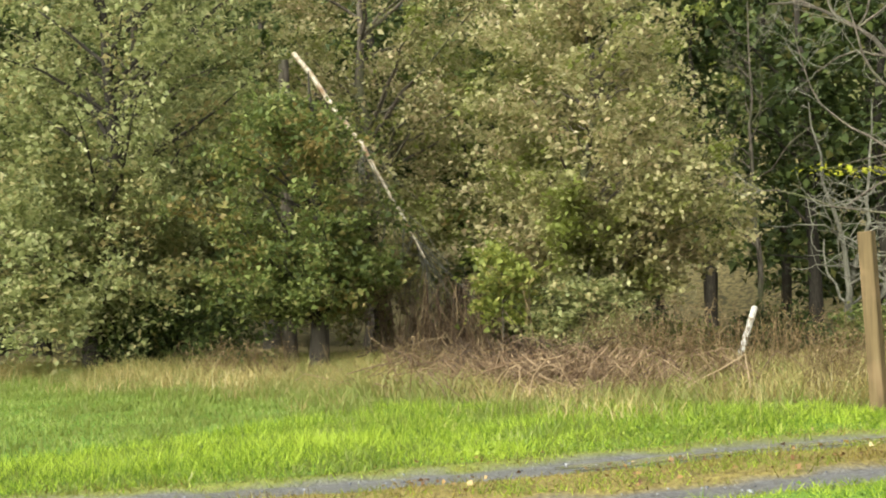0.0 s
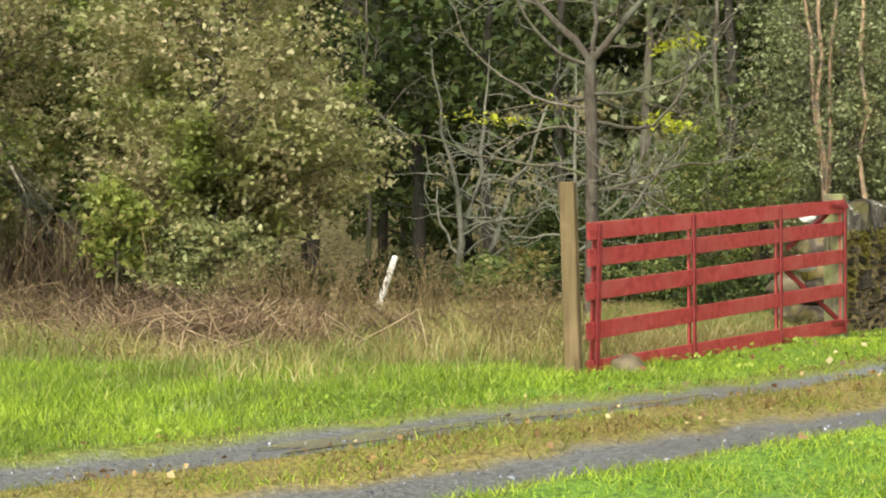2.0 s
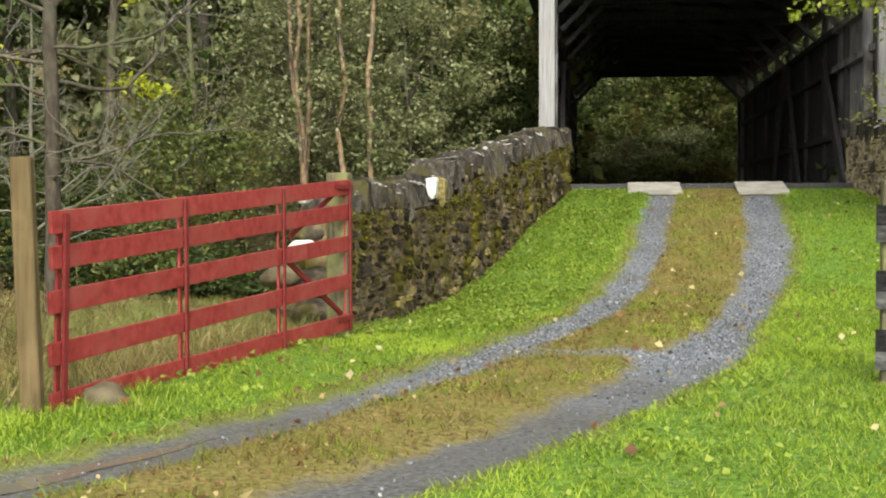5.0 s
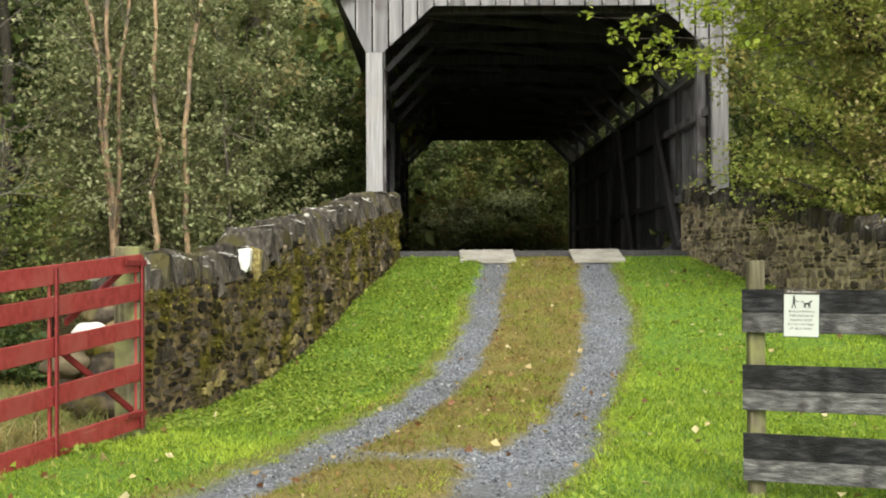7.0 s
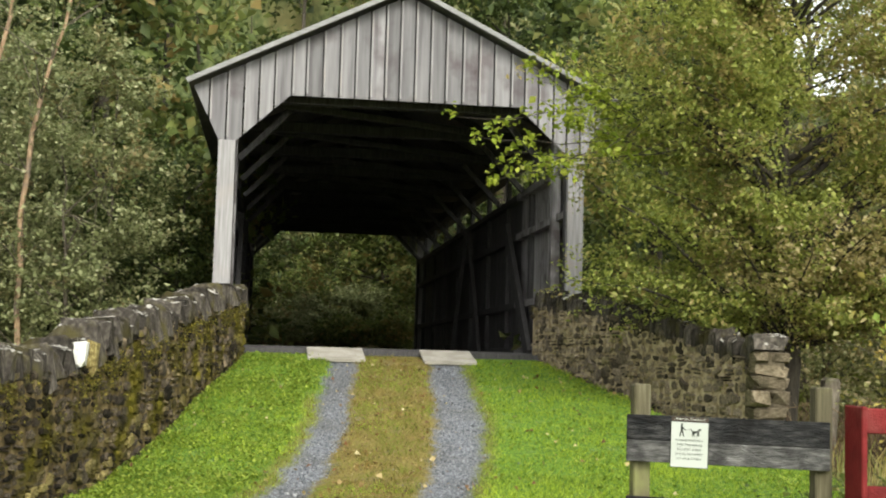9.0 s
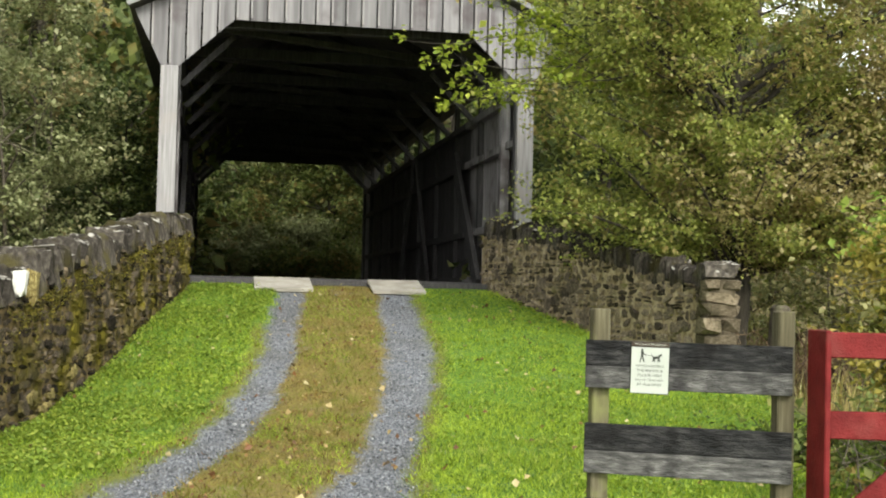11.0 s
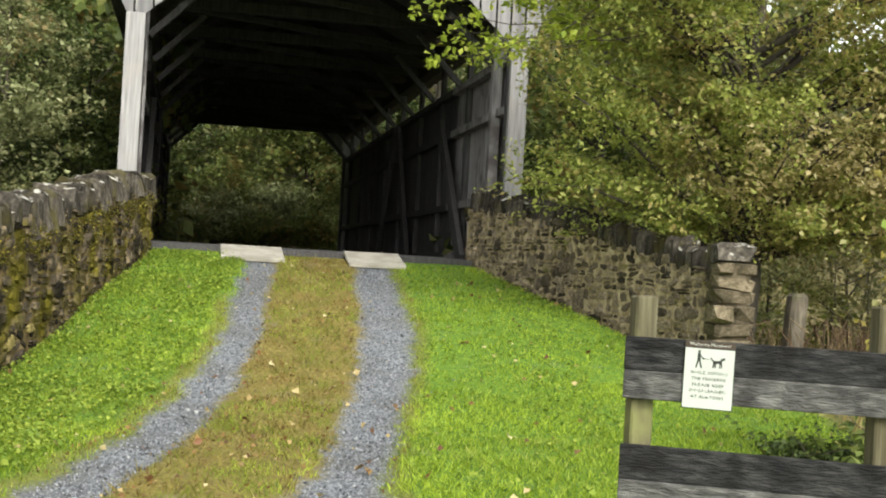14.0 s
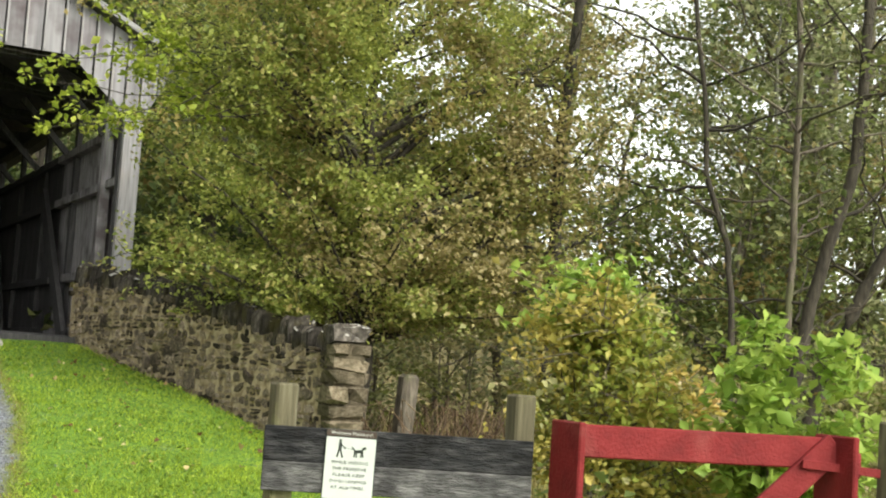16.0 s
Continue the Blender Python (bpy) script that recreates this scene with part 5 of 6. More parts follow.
def birch():
    rng = np.random.default_rng(5)
    t = thing("fallen_birch", "snapped pale birch leaning head down with bare twigs", "tree", pose(-18.3, -14.0, ground_z(-18.3, -14.0)))
    o = np.array([-18.3, -14.0, ground_z(-18.3, -14.0)])
    top, mid, low = np.array([-18.15, -13.9, 3.95]) - o, np.array([-16.63, -13.09, 1.39]) - o, np.array([-15.95, -12.95, 0.3]) - o
    line = np.concatenate([bent(rng, top, mid, 7, 0.09)[:-1], bent(rng, mid, low, 4, 0.09)])
    part_of("leaning_stem", mesh_from("stem", *tubes([(line, np.linspace(0.05, 0.02, len(line)))]), True), M_BIRCH, t, "pale stripped leaning stem")
    stump = bent(rng, (0, 0, -0.2), (-0.05, 0.02, top[2] - 0.1), 8, 0.04)
    part_of("standing_stump", mesh_from("stump", *tubes([(stump, np.linspace(0.15, 0.1, 8))]), True), M_BARK, t, "broken standing trunk")
    twigs = []
    for k in range(36):
        i = rng.integers(4, len(line))
        p = line[i]
        end = p + np.array([rng.normal(0.25, 0.4), rng.normal(0.1, 0.35), -rng.uniform(0.5, 1.6)])
        tw = bent(rng, p, end, 5, 0.12)
        twigs.append((tw, np.linspace(0.011, 0.004, 5)))
        for _ in range(3):
            s = rng.integers(1, 5)
            twigs.append((bent(rng, tw[s], tw[s] + rng.normal(0, 0.3, 3) + [0, 0, -0.3], 4, 0.2), np.linspace(0.005, 0.002, 4)))
    tagged(part_of("twig_spray", mesh_from("twig_spray", *tubes(twigs)), M_PALEBARK, t, "bare drooping twigs"), kind="stuff")


birch()

# bare and pale trees beyond the gate
def spreading_tree(base, fork, seed):
    """A small bare tree: a forked trunk, long arching limbs and curling twigs."""
    rng = np.random.default_rng(seed)
    tree = thing("bare_tree", "bare spreading brown tree behind the red gate", "tree", pose(*base))
    limbs, twigs = [], []

    def arch(p, d, length, r, droop, n, into, tip_r=0.3):
        line, cur = [np.array(p, float)], np.array(d, float) / np.linalg.norm(d)
        swing = rng.normal(0, 0.06, 3)
        for k in range(n):
            cur = cur + rng.normal(0, 0.15, 3) + swing + [0, 0, droop * (k / n - 0.25)]
            cur /= np.linalg.norm(cur)
            line.append(line[-1] + cur * length / n)
        line = np.array(line)
        into.append((line, np.linspace(r, max(r * tip_r, 0.0025), n + 1)))
        return line

    def twig_out(line, count, length, r, level):
        for _ in range(count):
            i = rng.integers(2, len(line))
            d = line[i] - line[i - 1]
            d = d / np.linalg.norm(d) + rng.normal(0, 0.75, 3) + [0, 0, 0.15]
            sub = arch(line[i], d, length * rng.uniform(0.5, 1.2), r, rng.normal(0, 0.3), 7, twigs)
            if level:
                twig_out(sub, 3, length * 0.5, max(r * 0.6, 0.003), level - 1)

    trunk = bent(rng, (0, 0, -0.3), (0.03, 0, fork), 9, 0.03)
    trunks = [(trunk, np.linspace(0.088, 0.07, 9) * (1 + 0.4 * np.exp(-np.linspace(0, 18, 9))))]
    for d, length, r in (((-0.5, -0.3, 1), 3.0, 0.05), ((0.55, 0.5, 1), 2.6, 0.048), ((0.0, 0.3, 1), 2.6, 0.035)):
        top = arch(trunk[-1] - [0, 0, 0.03], d, length, r, 0.05, 9, trunks, 0.25)
        for j in range(7):
            i = rng.integers(2, 9)
            a = rng.uniform(0, 2 * math.pi)
            limb = arch(top[i], (math.cos(a), math.sin(a), 0.55), rng.uniform(0.8, 1.7), 0.02, -0.2, 9, limbs)
            twig_out(limb, 5, 0.5, 0.007, 1)
    for j, h in enumerate(np.linspace(0.4, 0.98, 13)):
        a = j * 2.4 + rng.normal(0, 0.4)
        p = trunk[int(h * 8)] + (trunk[min(int(h * 8) + 1, 8)] - trunk[int(h * 8)]) * (h * 8 % 1)
        limb = arch(p, (math.cos(a), math.sin(a), rng.uniform(-0.15, 0.3)), rng.uniform(1.9, 3.2) * (1.15 - 0.3 * h), rng.uniform(0.018, 0.03), rng.uniform(-0.25, 0.2), 11, limbs)
        twig_out(limb, 8, 0.62, 0.0085, 1)
    part_of("trunk", mesh_from("trunk", *tubes(trunks, 10), True), M_TRUNK, tree)
    tagged(part_of("limbwork", mesh_from("limbwork", *tubes(limbs, 7), True), M_BARK, tree), kind="stuff")
    tagged(part_of("twigwork", mesh_from("twigwork", *tubes(twigs, 5), True), M_PALEBARK, tree), kind="stuff")


spreading_tree(gz(-7.7, -11.5), 3.25, 81)
bare_tree("bare_tree", "pale lichened tree with several bare stems", gz(-13.9, -3.4), 5.0, 0.085, M_PALEBARK, 82, spread=1.1, depth=2, stems=3, first=0.2, up=0.25, trunk_part=0.5, wander=0.2)
bare_tree("bare_tree", "pale bare tree at the edge of the woods", gz(-10.6, -5.4), 4.2, 0.06, M_PALEBARK, 83, spread=1.0, depth=2, first=0.2, up=0.35, trunk_part=0.45)
bare_tree("bare_tree", "grey bare tree among the woods", gz(-17.5, -1.5), 8.0, 0.08, M_BARK, 84, spread=0.8, depth=3, first=0.3, up=0.5, trunk_part=0.35)
for x, y, z, n_leaf in ((-7.15, -10.5, 2.0, 60), (-6.85, -10.4, 2.06, 40), (-7.3, -10.45, 1.05, 70), (-7.05, -10.35, 0.95, 60), (-9.0, -11.2, 1.09, 34), (-8.52, -11.0, 1.29, 30), (-9.6, -11.5, 1.15, 22), (-9.3, -11.3, 1.1, 18)):
    rng = np.random.default_rng(int(n_leaf + 10 * abs(x)))
    t = thing("leafy_sprig", "lime yellow leaves clinging to a bare twig", "leaves", pose(x, y, z), group="lime sprigs")
    part_of("twig", mesh_from("twig", *tubes([(bent(rng, (-7.7 - x, -11.5 - y, 1.3 - z if z < 1.8 else 1.9 - z), (0, 0, 0.02), 6, 0.08), np.linspace(0.014, 0.004, 6)), (bent(rng, (0, 0, 0.02), (0.35, 0.1, 0.03), 4), np.linspace(0.004, 0.002, 4))])), M_BARK, t)
    part_of("leaves", leaf_mesh("leaves", rng.normal(0, 1, (n_leaf, 3)) * [0.15, 0.12, 0.04] + [0.1, 0.03, 0.02], 0.085, rng, 0.1, 0.4), L_LIME, t)
bare_tree("bare_tree", "thin bare grey tree in the thicket", gz(-9.6, -0.6), 8.0, 0.09, M_BARK, 85, spread=0.8, depth=3, first=0.15, up=0.5, trunk_part=0.34)
crown_tree("thicket_shrub", "brownish thicket shrub behind the wall", gz(-9.4, -1.6), 4.2, 0.05, [(0, 0, 2.0, 1.7, 1.6, 1.9, 1)], 103, 10, 0.085, L_GREEN, M_BARK, 86, stems=((0.4, 0), (-0.5, 0.3), (0, -0.4)), low=0.05)
crown_tree("thicket_shrub", "tall silvery thicket shrub behind the wall", gz(-8.2, 2.5), 8.6, 0.06, [(0, 0, 4.4, 2.2, 1.8, 4.2, 1)], 210, 11, 0.09, L_GREY, M_BARK, 87, stems=((0.4, 0), (-0.5, 0.3)), low=0.05)
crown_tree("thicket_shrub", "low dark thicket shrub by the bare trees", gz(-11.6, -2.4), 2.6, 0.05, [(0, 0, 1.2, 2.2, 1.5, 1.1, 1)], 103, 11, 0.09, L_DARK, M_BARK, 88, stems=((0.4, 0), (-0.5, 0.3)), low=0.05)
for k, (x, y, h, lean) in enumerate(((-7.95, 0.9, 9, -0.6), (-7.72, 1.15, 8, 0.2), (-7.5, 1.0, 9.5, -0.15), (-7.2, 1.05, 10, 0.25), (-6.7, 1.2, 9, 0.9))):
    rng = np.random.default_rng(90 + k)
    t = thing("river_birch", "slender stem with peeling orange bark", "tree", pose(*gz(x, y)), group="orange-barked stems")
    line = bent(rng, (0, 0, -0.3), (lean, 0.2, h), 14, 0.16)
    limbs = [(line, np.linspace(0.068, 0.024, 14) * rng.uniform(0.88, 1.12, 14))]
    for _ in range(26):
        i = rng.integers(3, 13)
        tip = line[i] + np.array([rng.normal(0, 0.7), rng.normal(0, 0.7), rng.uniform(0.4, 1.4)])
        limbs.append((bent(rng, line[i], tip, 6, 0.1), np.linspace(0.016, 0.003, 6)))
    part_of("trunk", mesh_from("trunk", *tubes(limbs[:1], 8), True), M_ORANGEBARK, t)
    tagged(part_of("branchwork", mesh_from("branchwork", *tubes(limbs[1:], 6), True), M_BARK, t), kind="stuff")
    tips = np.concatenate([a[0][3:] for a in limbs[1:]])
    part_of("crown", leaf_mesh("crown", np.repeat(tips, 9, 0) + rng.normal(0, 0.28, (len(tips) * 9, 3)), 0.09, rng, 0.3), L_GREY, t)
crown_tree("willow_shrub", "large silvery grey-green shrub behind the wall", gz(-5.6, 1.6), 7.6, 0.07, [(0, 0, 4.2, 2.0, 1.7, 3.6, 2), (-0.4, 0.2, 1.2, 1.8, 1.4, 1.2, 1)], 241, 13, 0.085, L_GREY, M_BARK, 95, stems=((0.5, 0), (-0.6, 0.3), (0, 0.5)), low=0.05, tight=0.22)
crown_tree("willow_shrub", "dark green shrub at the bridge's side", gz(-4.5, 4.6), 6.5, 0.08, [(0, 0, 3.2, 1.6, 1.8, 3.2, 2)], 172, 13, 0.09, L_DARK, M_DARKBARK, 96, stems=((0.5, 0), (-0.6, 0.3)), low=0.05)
crown_tree("broadleaf_tree", "tall leafy tree above the thicket", gz(-8.6, 6.0), 10.5, 0.18, [(0, 0, 6.0, 2.8, 2.6, 4.2, 2)], 252, 13, 0.11, L_GREY, M_BARK, 97)

# the maple over the right wall, and the open trees beyond
maple = crown_tree("maple_tree", "green maple with browning leaves over the wall", gz(4.85, -5.2), 8.6, 0.16, [(0.2, 0, 5.2, 3.0, 2.8, 3.4, 2.2), (-0.2, -0.2, 2.9, 3.1, 2.6, 1.0, 1.1), (-1.7, -0.1, 5.2, 1.9, 1.6, 2.4, 1.0), (1.8, -0.6, 2.6, 2.0, 1.4, 0.9, 0.5), (2.0, -0.7, 4.8, 1.6, 1.3, 2.0, 0.9)], 560, 27, 0.062, L_MAPLE, M_DARKBARK, 101, tight=0.2, droop=0.35, low=0.2, turned=L_TURN)
rng = np.random.default_rng(77)
mz = ground_z(4.85, -5.2)
shoots, where = [], []
for tip in ((0.1, -5.9, 3.1), (0.3, -5.9, 2.85), (0.62, -5.9, 2.3), (0.85, -5.8, 2.7), (1.0, -5.9, 3.85), (1.2, -5.8, 3.4), (1.35, -5.8, 2.5), (1.6, -5.9, 3.1), (1.5, -5.7, 4.1), (1.7, -5.8, 3.6)):
    line = bent(rng, np.array([2.9, -5.5, 3.15]) + rng.normal(0, 0.2, 3), tip, 8, 0.1, -0.05) - [4.85, -5.2, mz]
    shoots.append((line, np.linspace(0.012, 0.003, 8)))
    for _ in range(9):
        i = rng.integers(2, 8)
        end = line[i] + rng.normal(0, 0.16, 3) * [1, 1, 0.5] + [-0.1, 0, 0]
        shoots.append((bent(rng, line[i], end, 3, 0.1), np.linspace(0.004, 0.002, 3)))
        where.append(line[i] + (end - line[i]) * rng.uniform(0.2, 1.2, (15, 1)) + rng.normal(0, 0.045, (15, 3)))
tagged(part_of("reaching_branch", mesh_from("reaching_branch", *tubes(shoots)), M_DARKBARK, maple), kind="stuff")
part_of("branch_leaves", leaf_mesh("branch_leaves", np.concatenate(where), 0.085, rng, 0.3), L_SPRIG, maple, "bright lime-green leaves at a branch end")
for k, (x, y, h, r) in enumerate(((12.2, 2.1, 15, 0.2), (14.1, -2.9, 13, 0.16), (15.9, -1.6, 14, 0.22), (13.6, -5.3, 10, 0.13), (10.5, 8.5, 15, 0.2), (19.5, 3.0, 15, 0.2), (20.0, -6.5, 13, 0.2), (9.6, -0.4, 9, 0.1), (16.8, 1.2, 13, 0.15), (18.2, -4.2, 12, 0.14), (11.4, -4.4, 6.5, 0.07))):
    crown_tree("open_tree", "tall dark-leaved open tree with sky showing through", gz(x, y), h, r, [(0, 0, h * 0.62, 3.7, 3.4, h * 0.36, 2), (0.4, 0.4, h * 0.3, 2.6, 2.4, h * 0.18, 0.28)], 150, 10, 0.1, L_GREY if k % 2 else L_GREEN, M_BARK, 110 + k, tight=0.26, low=0.25, stems=((0, 0), (0.9, 0.3)) if k in (1, 2) else ((0.3, 0),))
for k, (x, y, h) in enumerate(((9.8, -3.6, 2.6), (12.5, -6.2, 2.4), (8.6, -1.0, 3.2), (15.8, -7.5, 2.8), (17.5, -2.0, 3.6), (10.8, -7.0, 2.2), (12.0, -8.4, 2.4), (13.8, -9.2, 2.8), (8.2, -6.4, 1.8), (9.0, 3.5, 4.5), (7.0, 1.5, 3.4))):
    crown_tree("brush_shrub", "mixed olive brush beyond the gate", gz(x, y), h, 0.04, [(0, 0, h * 0.45, 1.7, 1.6, h * 0.5, 1)], 60, 7, 0.09, (L_TAN, L_OLIVE)[k % 2], M_BARK, 320 + k, stems=((0.3, 0), (-0.4, 0.2), (0.1, -0.4)), low=0.05)
crown_tree("yellow_shrub", "yellowing leafy shrub behind the walk gate", gz(3.1, -12.9), 2.2, 0.025, [(0, 0, 1.35, 0.62, 0.5, 0.75, 2), (0.45, -0.2, 1.0, 0.6, 0.5, 0.6, 1), (0.1, -0.1, 1.75, 0.3, 0.3, 0.25, 0.4)], 95, 8, 0.055, L_YELLOW, M_BARK, 131, stems=((0.2, 0), (-0.25, 0.1), (0, -0.2)), low=0.05, tight=0.11)
crown_tree("mixed_shrub", "tan and olive leafy twigs among the yellow shrub", gz(3.3, -12.75), 2.3, 0.02, [(0, 0, 1.3, 0.75, 0.6, 0.8, 2), (0.7, 0.2, 0.9, 0.6, 0.5, 0.6, 1)], 60, 9, 0.05, L_TAN, M_BARK, 137, stems=((0.3, 0), (-0.3, 0.1), (0, -0.2)), low=0.05, tight=0.12)
bare_tree("bare_tree", "grey bare-stemmed tree beyond the walk gate", gz(12.6, -4.0), 8.5, 0.09, M_PALEBARK, 171, spread=0.8, depth=3, first=0.2, up=0.6, trunk_part=0.4)
bare_tree("bare_tree", "grey tree leaning among the brush", gz(10.8, -1.2), 8.0, 0.1, M_BARK, 172, spread=0.8, depth=3, first=0.25, up=0.6, trunk_part=0.4, lean=(0.15, 0))
def leaning_stem(label, points, r0, r1, bark, seed, side):
    """A trunk through those points with crooked side branches and a few leaves."""
    rng = np.random.default_rng(seed)
    base = np.array([points[0][0], points[0][1], ground_z(points[0][0], points[0][1])])
    run = [np.array([0.0, 0, -0.3])] + [np.array(p) - base for p in points]
    line = np.concatenate([bent(rng, a, c, 6, 0.06)[:-1] for a, c in zip(run[:-1], run[1:])] + [run[-1][None]])
    t = thing("open_tree", label, "tree", pose(*base))
    part_of("trunk", mesh_from("trunk", *tubes([(line, np.linspace(r0, r1, len(line)))], 9), True), bark, t)
    limbs, where = [], []
    for _ in range(side):
        i = rng.integers(len(line) // 3, len(line))
        a = rng.uniform(0, 2 * math.pi)
        tip = line[i] + np.array([math.cos(a), math.sin(a), rng.uniform(-0.1, 0.9)]) * rng.uniform(0.7, 2.2)
        limb = bent(rng, line[i], tip, 9, 0.22)
        limbs.append((limb, np.linspace(0.024, 0.006, 9)))
        for _ in range(5):
            j = rng.integers(3, 9)
            end = limb[j] + rng.normal(0, 0.3, 3)
            limbs.append((bent(rng, limb[j], end, 4, 0.2), np.linspace(0.008, 0.003, 4)))
            where.append(end + rng.normal(0, 0.16, (9, 3)))
    tagged(part_of("branchwork", mesh_from("branchwork", *tubes(limbs), True), bark, t), kind="stuff")
    part_of("crown", leaf_mesh("crown", np.concatenate(where), 0.09, rng, 0.2), L_GREEN, t)


leaning_stem("tall dark-barked trunk behind the maple", [(7.15, -6.0, 0.5), (6.99, -6.27, 2.23), (6.9, -6.62, 4.0), (6.95, -6.7, 8.0)], 0.1, 0.06, M_DARKBARK, 301, 12)
leaning_stem("slender brown trunk beyond the walk gate", [(9.45, -7.9, -0.4), (9.43, -7.97, 0.77), (9.25, -8.2, 2.6), (9.13, -8.35, 4.0), (9.0, -8.4, 7.0)], 0.055, 0.035, M_BARK, 302, 14)
leaning_stem("stout grey trunk leaning beyond the walk gate", [(9.35, -8.0, -0.4), (9.61, -8.16, 1.06), (9.85, -8.6, 2.81), (9.75, -8.8, 4.0), (9.8, -8.9, 7.5)], 0.1, 0.055, M_DARKBARK, 303, 14)
leaning_stem("dark trunk leaning steeply in the brush", [(9.6, -8.2, -0.5), (9.84, -8.34, 0.51), (10.12, -8.72, 1.51), (10.9, -9.4, 3.4)], 0.12, 0.06, M_DARKBARK, 304, 8)
leaning_stem("thin dark forked trunk in the open wood", [(8.95, -7.5, 0.2), (8.8, -7.52, 1.74), (8.48, -7.42, 2.65), (8.2, -7.3, 5.5)], 0.05, 0.03, M_DARKBARK, 305, 10)
crown_tree("bright_shrub", "bright green big-leaved shrub behind the walk gate", gz(3.95, -14.0), 2.0, 0.02, [(0, 0, 1.25, 0.5, 0.45, 0.6, 2), (0.4, 0.4, 0.9, 0.5, 0.5, 0.5, 1)], 70, 11, 0.095, L_BRIGHT, M_BARK, 132, stems=((0.2, 0), (-0.2, 0.1)), low=0.05, tight=0.12, slim=0.5)
crown_tree("bright_shrub", "green tips of a tall shrub among yellow leaves", gz(3.35, -12.6), 2.2, 0.02, [(0, 0, 1.9, 0.35, 0.35, 0.28, 1)], 18, 11, 0.085, L_BRIGHT, M_BARK, 133, stems=((0.1, 0),), low=0.3, tight=0.11)
crown_tree("yellow_shrub", "low yellowing shrub beside the walk gate", gz(4.3, -12.2), 1.5, 0.02, [(0, 0, 0.85, 0.9, 0.7, 0.6, 1)], 57, 11, 0.08, L_YELLOW, M_BARK, 134, stems=((0.2, 0), (-0.2, 0.1)), low=0.05, tight=0.13)
crown_tree("bramble_shrub", "dark green bramble at the foot of the gate", gz(2.3, -13.9), 0.9, 0.015, [(0, 0, 0.4, 0.6, 0.5, 0.4, 1)], 46, 11, 0.07, L_GREEN, M_BARK, 135, stems=((0.2, 0), (-0.2, 0.1)), low=0.05, tight=0.1)


for k, (x, y, h) in enumerate(((-2.2, 26.6, 1.3), (0.4, 27.0, 1.2), (2.4, 26.4, 1.5), (-0.8, 27.8, 1.8), (-3.0, 28.5, 2.6), (-1.0, 30.0, 3.4), (1.2, 29.0, 2.6), (3.2, 28.0, 3.2), (4.2, 31.5, 4.2), (-4.2, 31.0, 4.4), (0.2, 33.0, 4.6))):
    crown_tree("brush_shrub", "green brush beyond the far end of the bridge", gz(x, y), h, 0.04, [(0, 0, h * 0.5, 1.5, 1.3, h * 0.5, 1)], 60, 8, 0.14, (L_GREY, L_GREEN, L_GREEN)[k % 3], M_BARK, 150 + k, stems=((0.3, 0), (-0.4, 0.2)), low=0.05)
for k, (x, y, h) in enumerate(((16, 4, 6), (21, -1, 6), (11.5, 5, 6), (22, -9, 5), (18, -5.5, 4.5), (25, -5, 7))):
    crown_tree("brush_shrub", "grey-green far brush with small leaves", gz(x, y), h, 0.06, [(0, 0, h * 0.5, 2.4, 2.2, h * 0.5, 1)], 80, 9, 0.12, (L_GREY, L_GREEN)[k % 2], M_BARK, 160 + k, stems=((0.3, 0), (-0.4, 0.2)), low=0.05)


crown_tree("bramble_shrub", "low dark bramble at the lawn's edge", gz(2.55, -12.0), 0.3, 0.012, [(0, 0, 0.14, 0.55, 0.35, 0.16, 1)], 30, 8, 0.05, L_DARK, M_DARKBARK, 136, stems=((0.1, 0), (-0.1, 0.1)), low=0.05, tight=0.1)


def dead_heap(name, label, at, n, sx, sy, h, seed, mat):
    """A heap of dead canes and vine stems."""
    rng = np.random.default_rng(seed)
    canes = []
    for _ in range(n):
        p = np.array([rng.normal(0, sx), rng.normal(0, sy), 0.0])
        q = p + np.array([rng.normal(0, 0.35), rng.normal(0, 0.3), rng.uniform(0.2, 1.0) * h])
        e = q + np.array([rng.normal(0, 0.35), rng.normal(0, 0.3), -rng.uniform(0.1, 0.8) * h])
        canes.append((np.concatenate([bent(rng, p, q, 4, 0.15)[:-1], bent(rng, q, e, 4, 0.2)]), np.full(7, rng.uniform(0.003, 0.008))))
    t = thing(name, label, "brush", pose(*at))
    tagged(part_of("cane_tangle", mesh_from("cane_tangle", *tubes(canes)), mat, t), kind="stuff")
    return t


dead_heap("dead_brush", "heap of dead brown vines by the pillar", gz(5.4, -6.9), 420, 0.6, 0.3, 1.1, 141, G_TANGLE)
dead_heap("dead_brush", "tangle of dead brown canes in the field", gz(-11.6, -15.4), 420, 0.9, 0.4, 0.6, 142, G_TANGLE)
dead_heap("dead_brush", "tangle of dead tan canes at the verge", gz(-9.5, -16.7), 620, 0.95, 0.45, 0.5, 144, G_CANE)
dead_heap("dead_brush", "dark twiggy tangle under the birch", gz(-15.4, -13.0), 380, 0.7, 0.5, 1.5, 143, G_TANGLE)
tagged(part("stump", beam((4.6, -7.0, -1.2), (4.68, -7.0, -0.12), 0.22, 0.2, 0.04), M_BARK), "weathered stump post in the dead vines", "stump")


